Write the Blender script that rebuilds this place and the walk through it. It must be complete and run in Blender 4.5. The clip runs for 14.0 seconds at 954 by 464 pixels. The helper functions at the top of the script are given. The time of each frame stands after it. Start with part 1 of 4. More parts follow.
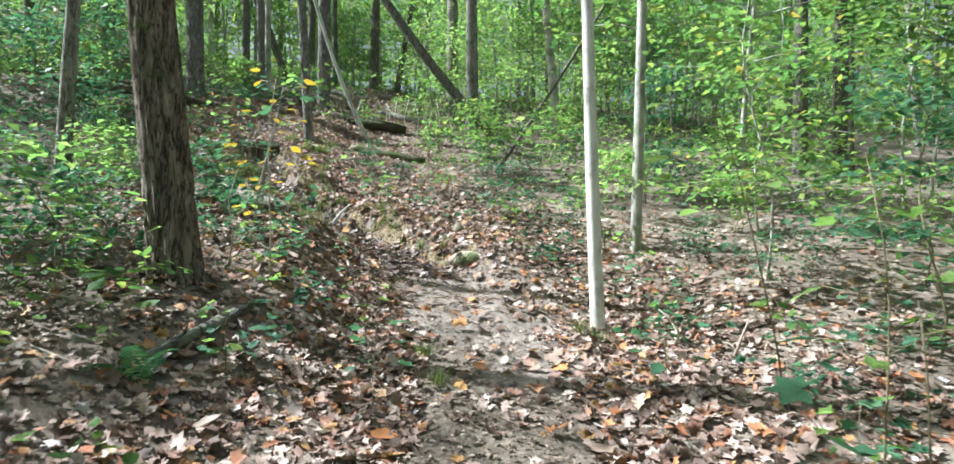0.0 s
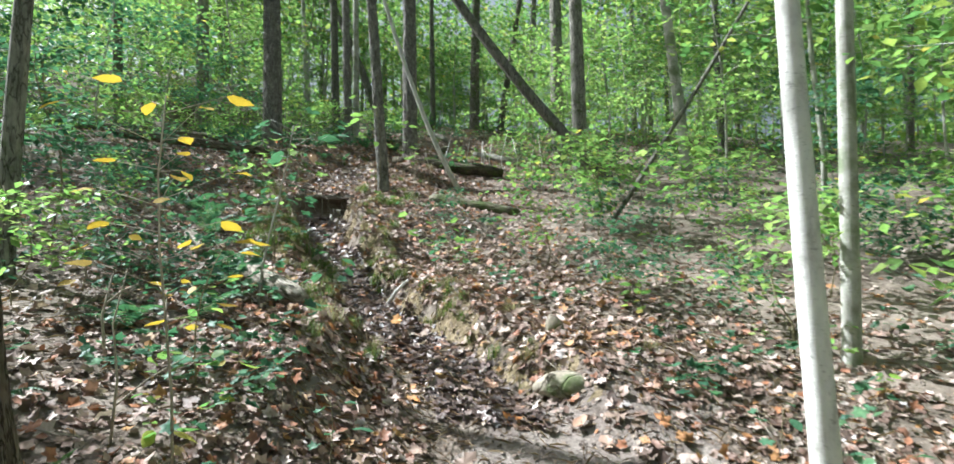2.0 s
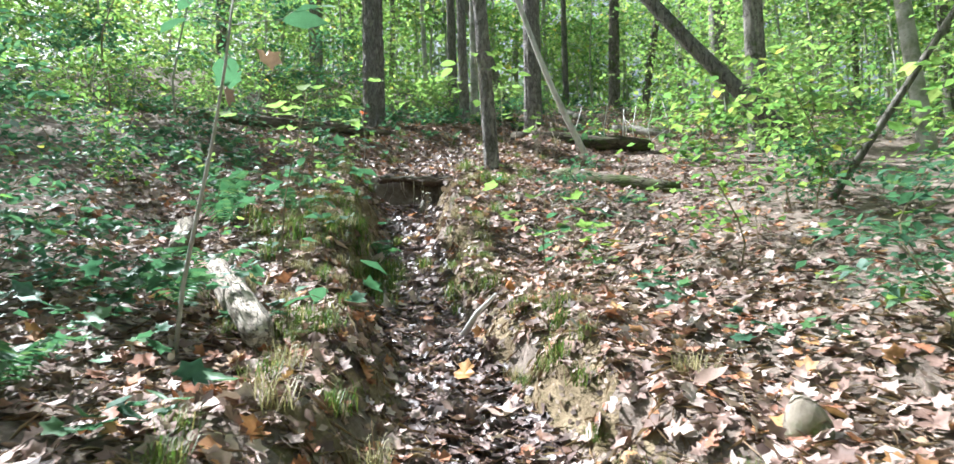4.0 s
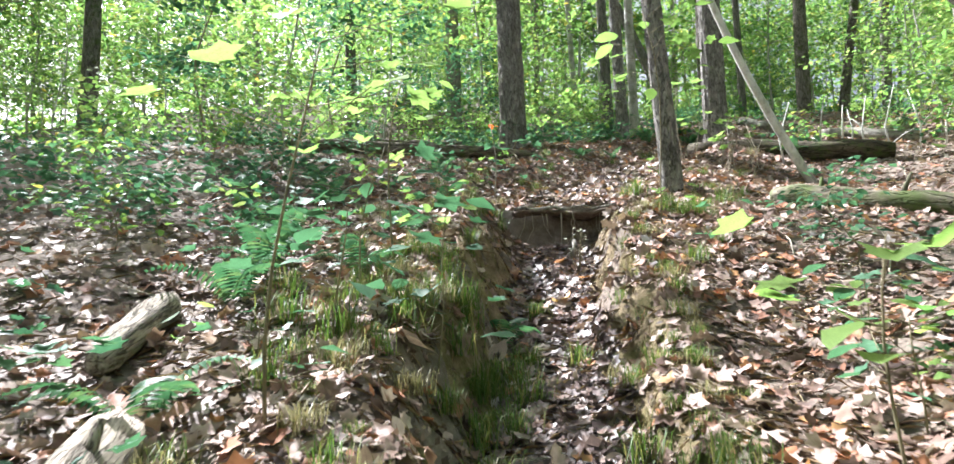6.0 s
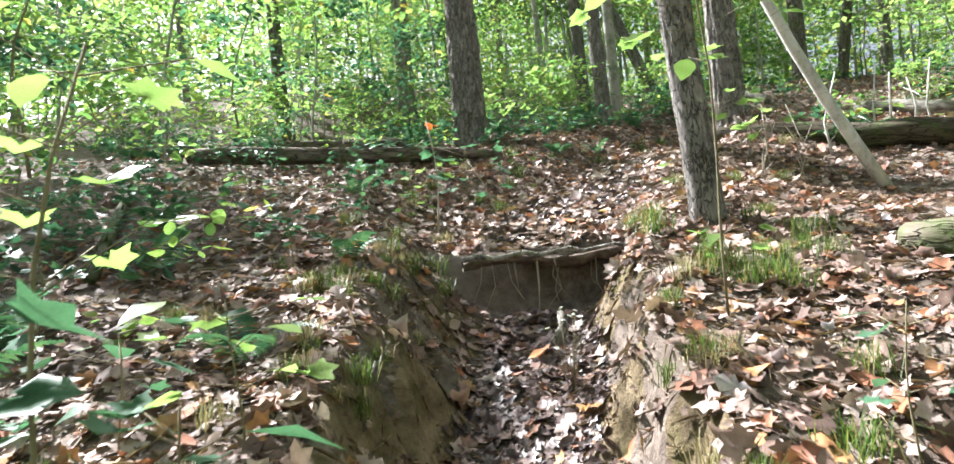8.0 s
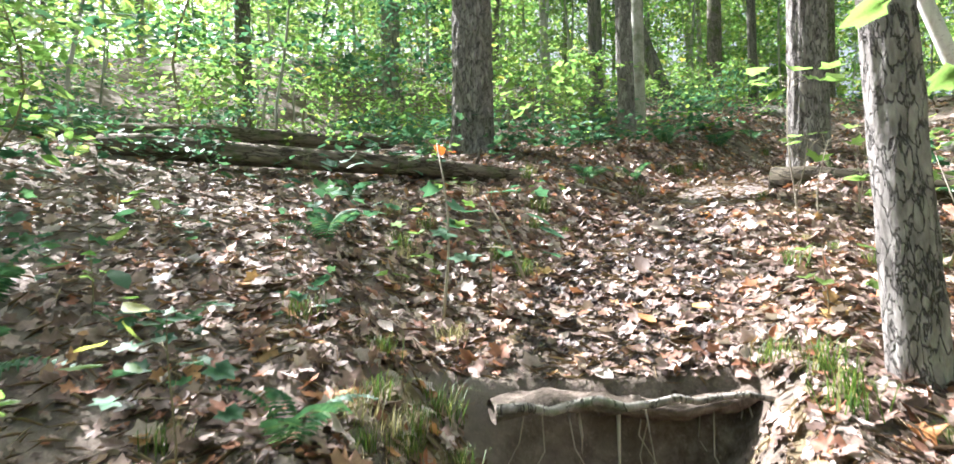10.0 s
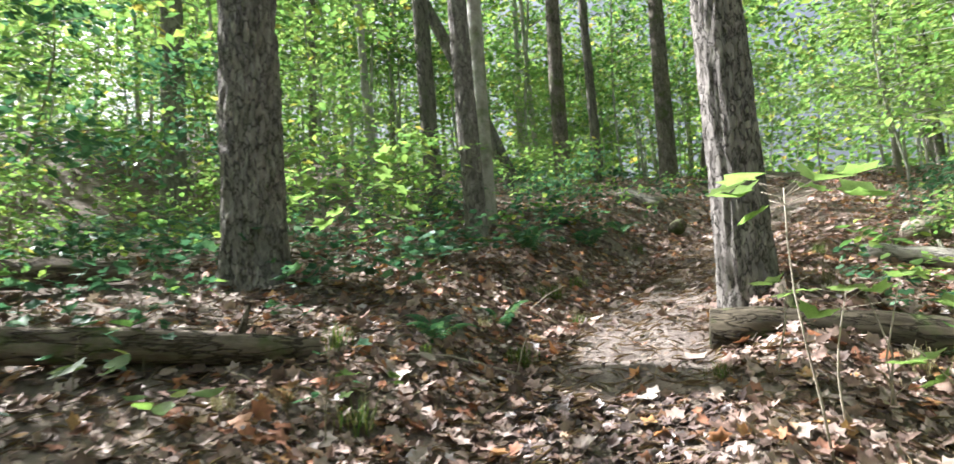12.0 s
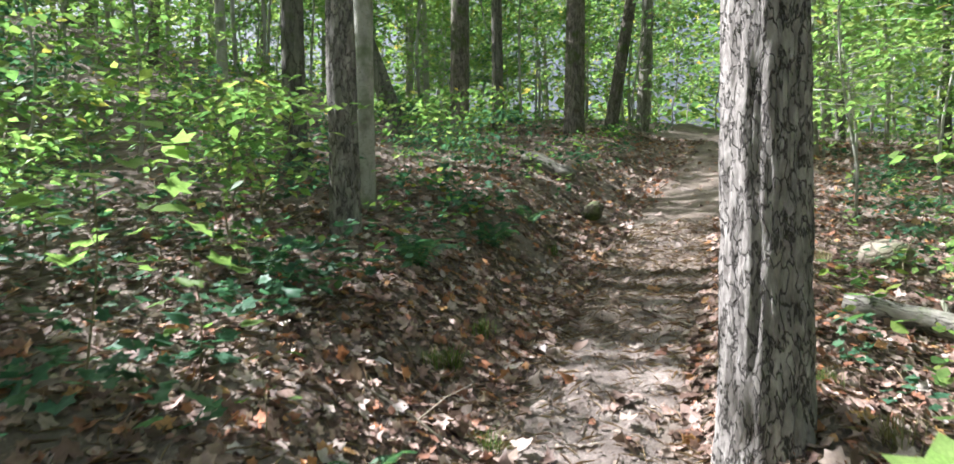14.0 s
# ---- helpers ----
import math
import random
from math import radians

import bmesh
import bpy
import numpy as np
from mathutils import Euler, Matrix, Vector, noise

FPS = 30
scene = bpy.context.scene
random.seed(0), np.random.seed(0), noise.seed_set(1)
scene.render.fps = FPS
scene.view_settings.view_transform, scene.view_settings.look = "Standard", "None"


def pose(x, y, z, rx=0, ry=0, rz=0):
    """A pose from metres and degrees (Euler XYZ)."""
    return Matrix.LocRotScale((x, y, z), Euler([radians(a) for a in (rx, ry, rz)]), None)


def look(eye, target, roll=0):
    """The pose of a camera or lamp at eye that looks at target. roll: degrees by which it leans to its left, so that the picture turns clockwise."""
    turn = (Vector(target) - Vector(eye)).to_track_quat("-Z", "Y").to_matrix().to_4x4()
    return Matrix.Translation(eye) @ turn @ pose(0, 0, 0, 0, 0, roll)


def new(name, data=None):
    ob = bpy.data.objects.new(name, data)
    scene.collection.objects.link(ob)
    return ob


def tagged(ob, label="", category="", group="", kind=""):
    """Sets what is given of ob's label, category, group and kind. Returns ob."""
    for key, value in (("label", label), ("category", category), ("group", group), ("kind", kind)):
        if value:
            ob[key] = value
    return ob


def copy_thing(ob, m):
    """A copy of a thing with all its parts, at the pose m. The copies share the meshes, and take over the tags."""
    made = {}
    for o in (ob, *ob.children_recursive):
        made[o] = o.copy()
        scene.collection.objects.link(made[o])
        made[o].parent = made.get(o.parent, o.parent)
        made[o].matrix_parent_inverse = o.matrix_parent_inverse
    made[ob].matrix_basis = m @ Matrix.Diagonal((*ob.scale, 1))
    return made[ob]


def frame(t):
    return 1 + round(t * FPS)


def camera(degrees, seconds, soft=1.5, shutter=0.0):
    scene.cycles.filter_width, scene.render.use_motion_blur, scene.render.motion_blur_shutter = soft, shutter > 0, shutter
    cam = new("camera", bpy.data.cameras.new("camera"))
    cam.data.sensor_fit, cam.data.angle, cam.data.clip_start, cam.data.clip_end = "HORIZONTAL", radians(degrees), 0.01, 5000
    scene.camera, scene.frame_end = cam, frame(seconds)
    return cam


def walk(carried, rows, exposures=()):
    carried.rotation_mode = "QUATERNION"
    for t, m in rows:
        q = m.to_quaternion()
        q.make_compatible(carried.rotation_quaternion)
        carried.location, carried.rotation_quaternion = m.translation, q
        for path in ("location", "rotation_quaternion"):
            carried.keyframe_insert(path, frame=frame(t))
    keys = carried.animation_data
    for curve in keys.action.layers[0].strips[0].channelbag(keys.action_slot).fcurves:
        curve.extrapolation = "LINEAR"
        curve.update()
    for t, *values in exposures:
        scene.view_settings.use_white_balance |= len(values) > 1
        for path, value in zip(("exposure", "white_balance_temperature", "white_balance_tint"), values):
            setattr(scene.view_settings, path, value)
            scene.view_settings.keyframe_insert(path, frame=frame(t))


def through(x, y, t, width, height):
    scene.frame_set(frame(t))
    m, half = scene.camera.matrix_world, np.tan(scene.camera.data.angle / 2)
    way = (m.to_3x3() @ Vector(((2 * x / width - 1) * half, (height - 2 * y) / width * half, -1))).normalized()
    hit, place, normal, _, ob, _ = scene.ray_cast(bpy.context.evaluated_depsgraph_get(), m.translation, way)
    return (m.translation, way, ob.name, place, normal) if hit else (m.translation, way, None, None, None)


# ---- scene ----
cam = camera(70.0, 14.0, 1.5, 0.2)
PATH = [
    (0, (0.000, 0.000, 1.500), (-0.051, 1.999, 1.491), 0.5),
    (0.5, (0.052, 0.756, 1.611), (-0.039, 2.754, 1.584), -1.8),
    (1, (0.120, 1.531, 1.749), (-0.046, 3.524, 1.748), 1.6),
    (1.5, (0.107, 2.203, 1.880), (-0.113, 4.191, 1.875), -3.7),
    (2, (0.036, 2.868, 1.953), (-0.352, 4.827, 2.060), -0.6),
    (2.5, (-0.097, 3.539, 2.026), (-0.650, 5.453, 2.201), -1.4),
    (2.7, (-0.137, 3.865, 2.079), (-0.756, 5.765, 2.160), -1.9),
    (4.8, (-0.950, 6.902, 1.977), (-1.947, 8.625, 2.159), -0.7),
    (5, (-1.080, 7.114, 2.042), (-2.189, 8.766, 2.250), -1.1),
    (5.5, (-1.401, 7.654, 2.195), (-2.559, 9.270, 2.416), 4.2),
    (6, (-1.730, 8.224, 2.370), (-2.897, 9.836, 2.570), -1.5),
    (6.5, (-2.138, 8.765, 2.515), (-3.344, 10.344, 2.747), 3.6),
    (7, (-2.474, 9.377, 2.694), (-3.637, 10.983, 2.957), 0.6),
    (7.5, (-2.868, 10.005, 2.848), (-3.987, 11.649, 3.064), -2.8),
    (7.7, (-2.842, 10.151, 2.975), (-3.960, 11.802, 3.133), -4.3),
    (9.8, (-3.994, 11.583, 3.667), (-5.070, 13.266, 3.772), -4.6),
    (10, (-4.131, 11.700, 3.819), (-5.164, 13.411, 3.897), -0.2),
    (10.5, (-4.358, 12.153, 4.041), (-5.321, 13.905, 4.078), -1.4),
    (11, (-4.660, 12.578, 4.228), (-5.570, 14.358, 4.284), -1.1),
    (11.5, (-4.874, 13.290, 4.459), (-5.605, 15.141, 4.660), -2.9),
    (12, (-5.102, 13.959, 4.632), (-5.683, 15.855, 4.895), -3.8),
    (12.5, (-5.232, 14.424, 4.872), (-5.501, 16.394, 5.092), -1.1),
    (13, (-5.341, 14.812, 5.234), (-5.685, 16.782, 5.258), 1.6),
    (13.5, (-5.491, 15.263, 5.390), (-5.810, 17.235, 5.306), 0.5),
    (14, (-5.574, 15.798, 5.571), (-5.820, 17.783, 5.567), -0.4),
]
walk(cam, [(t, look(eye, target, roll)) for t, eye, target, roll in PATH],
     [(0, 1.58, 5450, 3), (2.7, 1.5, 5500, 6), (4.8, 2.15, 5550, 12), (7.5, 2.15, 5800, 13), (10, 2.5, 5750, 14), (11.5, 2.0, 5900, 12), (14, 1.85, 5700, 13)])

# ---- light ----
SUN_AZ, SUN_EL = 78.0, 46.0          # degrees: azimuth to the left of +y, height
sun_dir = Vector((-math.sin(radians(SUN_AZ)) * math.cos(radians(SUN_EL)),
                  math.cos(radians(SUN_AZ)) * math.cos(radians(SUN_EL)), math.sin(radians(SUN_EL))))
world = bpy.data.worlds.new("sky")
scene.world = world
world.use_nodes = True
wn = world.node_tree
sky = wn.nodes.new("ShaderNodeTexSky")
sky.sky_type, sky.sun_disc = "NISHITA", False
sky.sun_elevation, sky.sun_rotation = radians(SUN_EL), radians(-SUN_AZ)
sky.air_density, sky.dust_density, sky.ozone_density = 1.0, 10.0, .3
haze = wn.nodes.new("ShaderNodeHueSaturation")
haze.inputs["Saturation"].default_value = .6
wn.links.new(sky.outputs[0], haze.inputs["Color"])
wn.links.new(haze.outputs[0], wn.nodes["Background"].inputs[0])
wn.nodes["Background"].inputs[1].default_value = 0.06
sun = new("sun", bpy.data.lights.new("sun", "SUN"))
sun.data.energy, sun.data.angle, sun.data.color = 5.0, radians(0.6), (1.0, 0.95, 0.86)
sun.matrix_world = look((0, 0, 30), Vector((0, 0, 30)) - sun_dir)


# ---- terrain shape ----
def vnoise(x, y, seed):
    """Smooth value noise in -1..1 on arrays."""
    xi, yi = np.floor(x).astype(np.int64), np.floor(y).astype(np.int64)
    fx, fy = x - xi, y - yi
    fx, fy = fx * fx * (3 - 2 * fx), fy * fy * (3 - 2 * fy)

    def h(a, b):
        n = (a * 374761393 + b * 668265263 + seed * 1442695041) & 0x7FFFFFFF
        n = ((n ^ (n >> 13)) * 1274126177) & 0x7FFFFFFF
        return ((n ^ (n >> 16)) & 0xFFFF) / 32767.5 - 1
    top = h(xi, yi) * (1 - fx) + h(xi + 1, yi) * fx
    low = h(xi, yi + 1) * (1 - fx) + h(xi + 1, yi + 1) * fx
    return top * (1 - fy) + low * fy


TRAIL_Y = np.array([-40, -6, 0, 3, 5.5, 7.2, 8.2, 9.2, 10, 11, 12, 12.7, 13.7, 14.38, 14.46, 15.2, 16.4, 17.8, 19.2, 20.6, 22, 23.6, 26, 30, 40, 80])
TRAIL_X = np.array([2, .3, .15, .1, -.1, -.75, -1.35, -2.1, -2.75, -3.3, -3.9, -4.3, -4.75, -5.1, -5.15, -5.4, -5.5, -5.4, -5.45, -5.15, -4.8, -4.4, -3.6, -2.3, 1, 10])
TRAIL_Z = np.array([-3, -.6, 0, .32, .64, 1.0, 1.2, 1.42, 1.62, 1.85, 2.1, 2.35, 2.7, 2.93, 3.3, 3.55, 3.95, 4.33, 4.58, 4.84, 5.12, 5.52, 6.2, 7.3, 9.0, 11])
HALF = np.array([.5, .5, .5, .55, .5, .34, .26, .24, .24, .25, .27, .29, .3, .34, .5, .45, .36, .36, .4, .4, .38, .36, .4, .4, .5, .5])
BANK = np.array([1.2, 1.2, 1.2, 1.2, .9, .5, .36, .3, .3, .3, .3, .3, .35, .4, .5, .8, .6, .55, .6, .7, .8, .8, .9, 1, 1, 1])
_yy = np.linspace(-40, 80, 2401)
_kern = np.exp(-np.linspace(-2, 2, 17) ** 2)
_kern /= _kern.sum()
_xx = np.convolve(np.pad(np.interp(_yy, TRAIL_Y, TRAIL_X), 8, mode="edge"), _kern, "valid")
_hd = np.arctan(np.gradient(_xx, _yy))


def trail_frame(x, y):
    """Distance to the right of the trail's middle, and the trail's y there."""
    h = np.interp(y, _yy, _hd)
    d = (x - np.interp(y, _yy, _xx)) * np.cos(h)
    ty = y + d * np.sin(h)
    h = np.interp(ty, _yy, _hd)
    d = (x - np.interp(ty, _yy, _xx)) * np.cos(h) - (y - ty) * np.sin(h)
    return d, y + np.clip(d, -2, 2) * np.sin(h)


def smooth(a, b, x):
    k = np.clip((x - a) / (b - a), 0, 1)
    return k * k * (3 - 2 * k)


def height(x, y):
    """The ground's height; arrays or numbers."""
    x, y = np.asarray(x, float), np.asarray(y, float)
    a = radians(22)
    u, v = -x * math.sin(a) + y * math.cos(a), x * math.cos(a) + y * math.sin(a)
    u = np.where(u > 28, 28 + 14 * np.tanh((u - 28) / 20), np.where(u < -1, -1 + 8 * np.tanh((u + 1) / 10), u))
    v = np.where(v < -3.6, -3.6 - 1.2 * np.tanh((-3.6 - v) / 2.5), 9 * np.tanh(v / 9))
    z = -.0355 + .16608 * u - .0037 * v + .00512 * u * u - .00675 * u * v + .01506 * v * v - 4e-5 * u ** 3
    z = z - .3 * np.exp(-((x + 2.4) / 1.3) ** 2 - ((y - 11.2) / 2.0) ** 2) - .26 * np.exp(-((x - 1.1) / 1.5) ** 2 - ((y - 6.0) / 1.5) ** 2) - .6 * np.exp(-((x + 12) / 2.6) ** 2 - ((y - 18.5) / 3.2) ** 2) - .22 * np.exp(-((x + 3.0) / 1.0) ** 2 - ((y - 17.0) / 1.2) ** 2) + .3 * np.exp(-((x + 4.5) / .7) ** 2 - ((y - 18.7) / .7) ** 2) - 1.6 * np.exp(-((x + 14) / 3.6) ** 2 - ((y - 23) / 4.2) ** 2)
    z = z + .10 * vnoise(x / 2.3, y / 2.3, 1) + .045 * vnoise(x / .8, y / .8, 2)
    d, ty = trail_frame(x, y)
    d = d + .07 * vnoise(x / .5, y / .5, 5) + .03 * vnoise(x / .17, y / .17, 6)
    d = d + (.05 * vnoise(x / .11, y / .11, 15) + .03 * vnoise(x / .055, y / .055, 16)) * smooth(7, 8.5, ty) * (1 - smooth(13.4, 14, ty)) * smooth(.15, .3, np.abs(d)) * (1 - smooth(.7, 1, np.abs(d)))
    half, bank = np.interp(ty, TRAIL_Y, HALF), np.interp(ty, TRAIL_Y, BANK)
    bank = np.where(d < 0, bank * (1.8 - .55 * smooth(7.5, 9, ty) * (1 - smooth(12.4, 13.6, ty))), bank)
    k = smooth(half, half + bank, np.abs(d))
    lip = ty + .05 * vnoise(x / .3, y / .3, 8)
    z = np.interp(lip, TRAIL_Y, TRAIL_Z) * (1 - k) + z * k + .03 * (1 - k) * vnoise(x / .6, y / .6, 7)
    z = z + .05 * np.exp(-((np.abs(d) - half - bank) / .25) ** 2) * (1 - smooth(14, 15, ty)) * smooth(6.5, 7.5, ty)
    return z + .018 * vnoise(x / .22, y / .22, 3) + .008 * vnoise(x / .09, y / .09, 4)


def worn(x, y, d, ty):
    """How bare the path is trodden: 0 to 1."""
    a = 1 - smooth(.55, 1.15, np.hypot((x - .0) / .95, (y - 6.4) / 1.5))
    b = (1 - smooth(.25, .5, np.abs(d))) * smooth(17.2, 18.0, ty) * (1 - .75 * smooth(20.2, 21.2, ty))
    c = 1 - smooth(.5, 1.1, np.hypot((x - .3) / .5, (y - 4.6) / .55))
    return np.maximum(np.maximum(a, b), c)


def gz(x, y):
    return float(height(x, y))


# ---- materials ----
def material(name, rough=.8, spec=.3):
    m = bpy.data.materials.new(name)
    m.use_nodes = True
    b = m.node_tree.nodes["Principled BSDF"]
    b.inputs["Roughness"].default_value = rough
    b.inputs["Specular IOR Level"].default_value = spec
    return m, m.node_tree, b


def node(nt, kind, **values):
    n = nt.nodes.new("ShaderNode" + kind)
    for key, value in values.items():
        n.inputs[key.replace("_", " ")].default_value = value
    return n


def ramp(nt, source, stops, constant=False):
    r = nt.nodes.new("ShaderNodeValToRGB")
    if constant:
        r.color_ramp.interpolation = "CONSTANT"
    e = r.color_ramp.elements
    while len(e) < len(stops):
        e.new(.5)
    for k, (p, c) in zip(e, stops):
        k.position, k.color = p, (*c, 1)
    nt.links.new(source, r.inputs[0])
    return r.outputs[0]


def mixed(nt, fac, a, b, how="MIX"):
    n = nt.nodes.new("ShaderNodeMix")
    n.data_type, n.blend_type = "RGBA", how
    for sock, value in ((n.inputs[0], fac), (n.inputs[6], a), (n.inputs[7], b)):
        if isinstance(value, (int, float)):
            sock.default_value = value
        elif isinstance(value, tuple):
            sock.default_value = (*value, 1)
        else:
            nt.links.new(value, sock)
    return n.outputs[2]


def bumped(nt, b, source, strength, distance):
    n = nt.nodes.new("ShaderNodeBump")
    n.inputs["Strength"].default_value, n.inputs["Distance"].default_value = strength, distance
    nt.links.new(source, n.inputs["Height"])
    nt.links.new(n.outputs[0], b.inputs["Normal"])


def coords(nt, scale=(1, 1, 1)):
    t, m = nt.nodes.new("ShaderNodeTexCoord"), nt.nodes.new("ShaderNodeMapping")
    m.inputs["Scale"].default_value = scale
    nt.links.new(t.outputs["Object"], m.inputs[0])
    return m.outputs[0]


def tex_noise(nt, co, scale, detail=6, rough=.6, distort=0.0):
    n = node(nt, "TexNoise", Scale=scale, Detail=detail, Roughness=rough, Distortion=distort)
    nt.links.new(co, n.inputs["Vector"])
    return n.outputs["Fac"]


def earth_material():
    m, nt, b = material("forest_floor_earth", .95, .15)
    co = coords(nt)
    big, mid, fine = tex_noise(nt, co, .9, 4), tex_noise(nt, co, 9, 6, .7, .4), tex_noise(nt, co, 60, 4, .7)
    soil = ramp(nt, mid, [(.3, (.05, .038, .03)), (.48, (.12, .094, .075)), (.62, (.21, .17, .14)), (.75, (.33, .28, .235))])
    soil = mixed(nt, ramp(nt, big, [(.42, (0, 0, 0)), (.66, (.55, .55, .55))]), soil, (.3, .25, .21))
    soil = mixed(nt, ramp(nt, fine, [(.55, (0, 0, 0)), (.72, (.5, .5, .5))]), soil, (.36, .28, .22))
    nt.links.new(soil, b.inputs["Base Color"])
    bumped(nt, b, mixed(nt, .5, mid, fine), .8, .03)
    return m


def clay_material():
    m, nt, b = material("bare_clay", .95, .1)
    co = coords(nt)
    mid, fine = tex_noise(nt, co, 7, 6, .7, .3), tex_noise(nt, co, 45, 5, .75)
    col = ramp(nt, mid, [(.3, (.1, .075, .045)), (.5, (.24, .185, .115)), (.75, (.42, .34, .22))])
    moss = ramp(nt, tex_noise(nt, co, 4.2, 5, .7), [(.5, (0, 0, 0)), (.62, (.75, .75, .75))])
    col = mixed(nt, moss, col, ramp(nt, fine, [(.35, (.05, .055, .018)), (.65, (.17, .15, .06))]))
    nt.links.new(col, b.inputs["Base Color"])
    bumped(nt, b, mixed(nt, .5, mid, fine), 1.0, .05)
    return m


def bark_material(name, dark, mid, pale, plates=6.0, moss=0.0, depth=.03, stretch=.22):
    m, nt, b = material(name, .92, .15)
    co = coords(nt, (1, 1, stretch))
    warp = tex_noise(nt, co, plates * 1.3, 4, .6, .3)
    v = node(nt, "TexVoronoi", Scale=plates)
    v.feature = "DISTANCE_TO_EDGE"
    add = nt.nodes.new("ShaderNodeVectorMath")
    add.operation = "MULTIPLY_ADD"
    nt.links.new(co, add.inputs[2])
    n2 = node(nt, "TexNoise", Scale=plates * 1.5, Detail=4.0)
    nt.links.new(co, n2.inputs["Vector"])
    nt.links.new(n2.outputs["Color"], add.inputs[0])
    add.inputs[1].default_value = (.2, .2, .12)
    nt.links.new(add.outputs[0], v.inputs["Vector"])
    crack = ramp(nt, v.outputs["Distance"], [(0.0, (.15, .15, .15)), (.07, (1, 1, 1))])
    fine = tex_noise(nt, coords(nt, (1, 1, .4)), 28, 6, .7)
    col = ramp(nt, warp, [(.32, dark), (.5, mid), (.68, pale)])
    col = mixed(nt, .45, col, ramp(nt, fine, [(.3, dark), (.7, pale)]))
    col = mixed(nt, crack, tuple(c * .65 for c in dark), col)
    if moss:
        patch = ramp(nt, tex_noise(nt, coords(nt), 3.2, 5, .65), [(.62 - .3 * moss, (0, 0, 0)), (.72 - .2 * moss, (.85, .85, .85))])
        col = mixed(nt, patch, col, (.075, .11, .028))
    nt.links.new(col, b.inputs["Base Color"])
    bumped(nt, b, mixed(nt, .35, crack, fine), .9, depth)
    return m


def pale_bark_material(name, base, stain, moss=0.0):
    m, nt, b = material(name, .8, .25)
    blot, fine = tex_noise(nt, coords(nt, (1, 1, .5)), 7, 6, .65, .5), tex_noise(nt, coords(nt, (1, 1, 2.5)), 30, 4, .6)
    col = ramp(nt, blot, [(.3, stain), (.5, base), (.7, tuple(min(1, c * 1.2) for c in base))])
    col = mixed(nt, ramp(nt, fine, [(.58, (0, 0, 0)), (.7, (.6, .6, .6))]), col, tuple(c * .6 for c in stain))
    if moss:
        col = mixed(nt, ramp(nt, tex_noise(nt, coords(nt), 2.5, 5), [(.5, (0, 0, 0)), (.62, (.7, .7, .7))]), col, (.1, .14, .05))
    nt.links.new(col, b.inputs["Base Color"])
    bumped(nt, b, fine, .4, .008)
    return m


def leaf_material(name, stops, through=.5, rough=.5, by_object=False):
    """Thin leaves: each one takes its own colour of the ramp, and some light passes through."""
    m, nt, b = material(name, rough, .25)
    src = nt.nodes.new("ShaderNodeObjectInfo" if by_object else "ShaderNodeNewGeometry")
    col = ramp(nt, src.outputs["Random" if by_object else "Random Per Island"], stops)
    mott = tex_noise(nt, coords(nt), 35, 3)
    col = mixed(nt, .6, col, mixed(nt, 1.0, col, ramp(nt, mott, [(.3, (.55, .55, .55)), (.7, (1.25, 1.25, 1.25))]), "MULTIPLY"))
    nt.links.new(col, b.inputs["Base Color"])
    if through:
        t, mx = nt.nodes.new("ShaderNodeBsdfTranslucent"), nt.nodes.new("ShaderNodeMixShader")
        nt.links.new(mixed(nt, 1.0, col, (1.0, 1.08, .85), "MULTIPLY"), t.inputs[0])
        mx.inputs[0].default_value = through
        nt.links.new(b.outputs[0], mx.inputs[1])
        nt.links.new(t.outputs[0], mx.inputs[2])
        nt.links.new(mx.outputs[0], nt.nodes["Material Output"].inputs[0])
    return m


def dirt_material():
    m, nt, b = material("trodden_dirt", .95, .12)
    co = coords(nt)
    mid, fine = tex_noise(nt, co, 5, 6, .7, .4), tex_noise(nt, co, 55, 5, .75)
    col = ramp(nt, mid, [(.3, (.14, .112, .096)), (.5, (.27, .225, .2)), (.72, (.4, .345, .31))])
    col = mixed(nt, ramp(nt, fine, [(.38, (.55, .55, .55)), (.56, (0, 0, 0))]), col, (.08, .06, .05))
    nt.links.new(col, b.inputs["Base Color"])
    bumped(nt, b, mixed(nt, .5, mid, fine), .9, .04)
    return m


M_EARTH, M_CLAY, M_DIRT = earth_material(), clay_material(), dirt_material()
M_PINE = bark_material("pine_bark", (.1, .088, .08), (.22, .2, .185), (.42, .39, .365), 15, .0, .05, .36)
M_PINE_MOSS = bark_material("mossy_pine_bark", (.06, .05, .04), (.18, .16, .13), (.34, .3, .27), 16, .35, .04, .26)
M_GREY = bark_material("grey_bark", (.09, .083, .07), (.25, .235, .205), (.42, .39, .345), 12, .25, .025)
M_SNAG = bark_material("weathered_snag_bark", (.06, .045, .035), (.16, .125, .1), (.36, .3, .25), 15, .12, .05, .16)
M_DARK = bark_material("dark_bark", (.06, .056, .048), (.15, .14, .118), (.26, .245, .21), 10, .2, .025)
M_BEECH = pale_bark_material("pale_smooth_bark", (.6, .58, .55), (.3, .28, .25))
M_BEECH_DULL = pale_bark_material("dull_smooth_bark", (.38, .365, .33), (.16, .15, .12), .5)
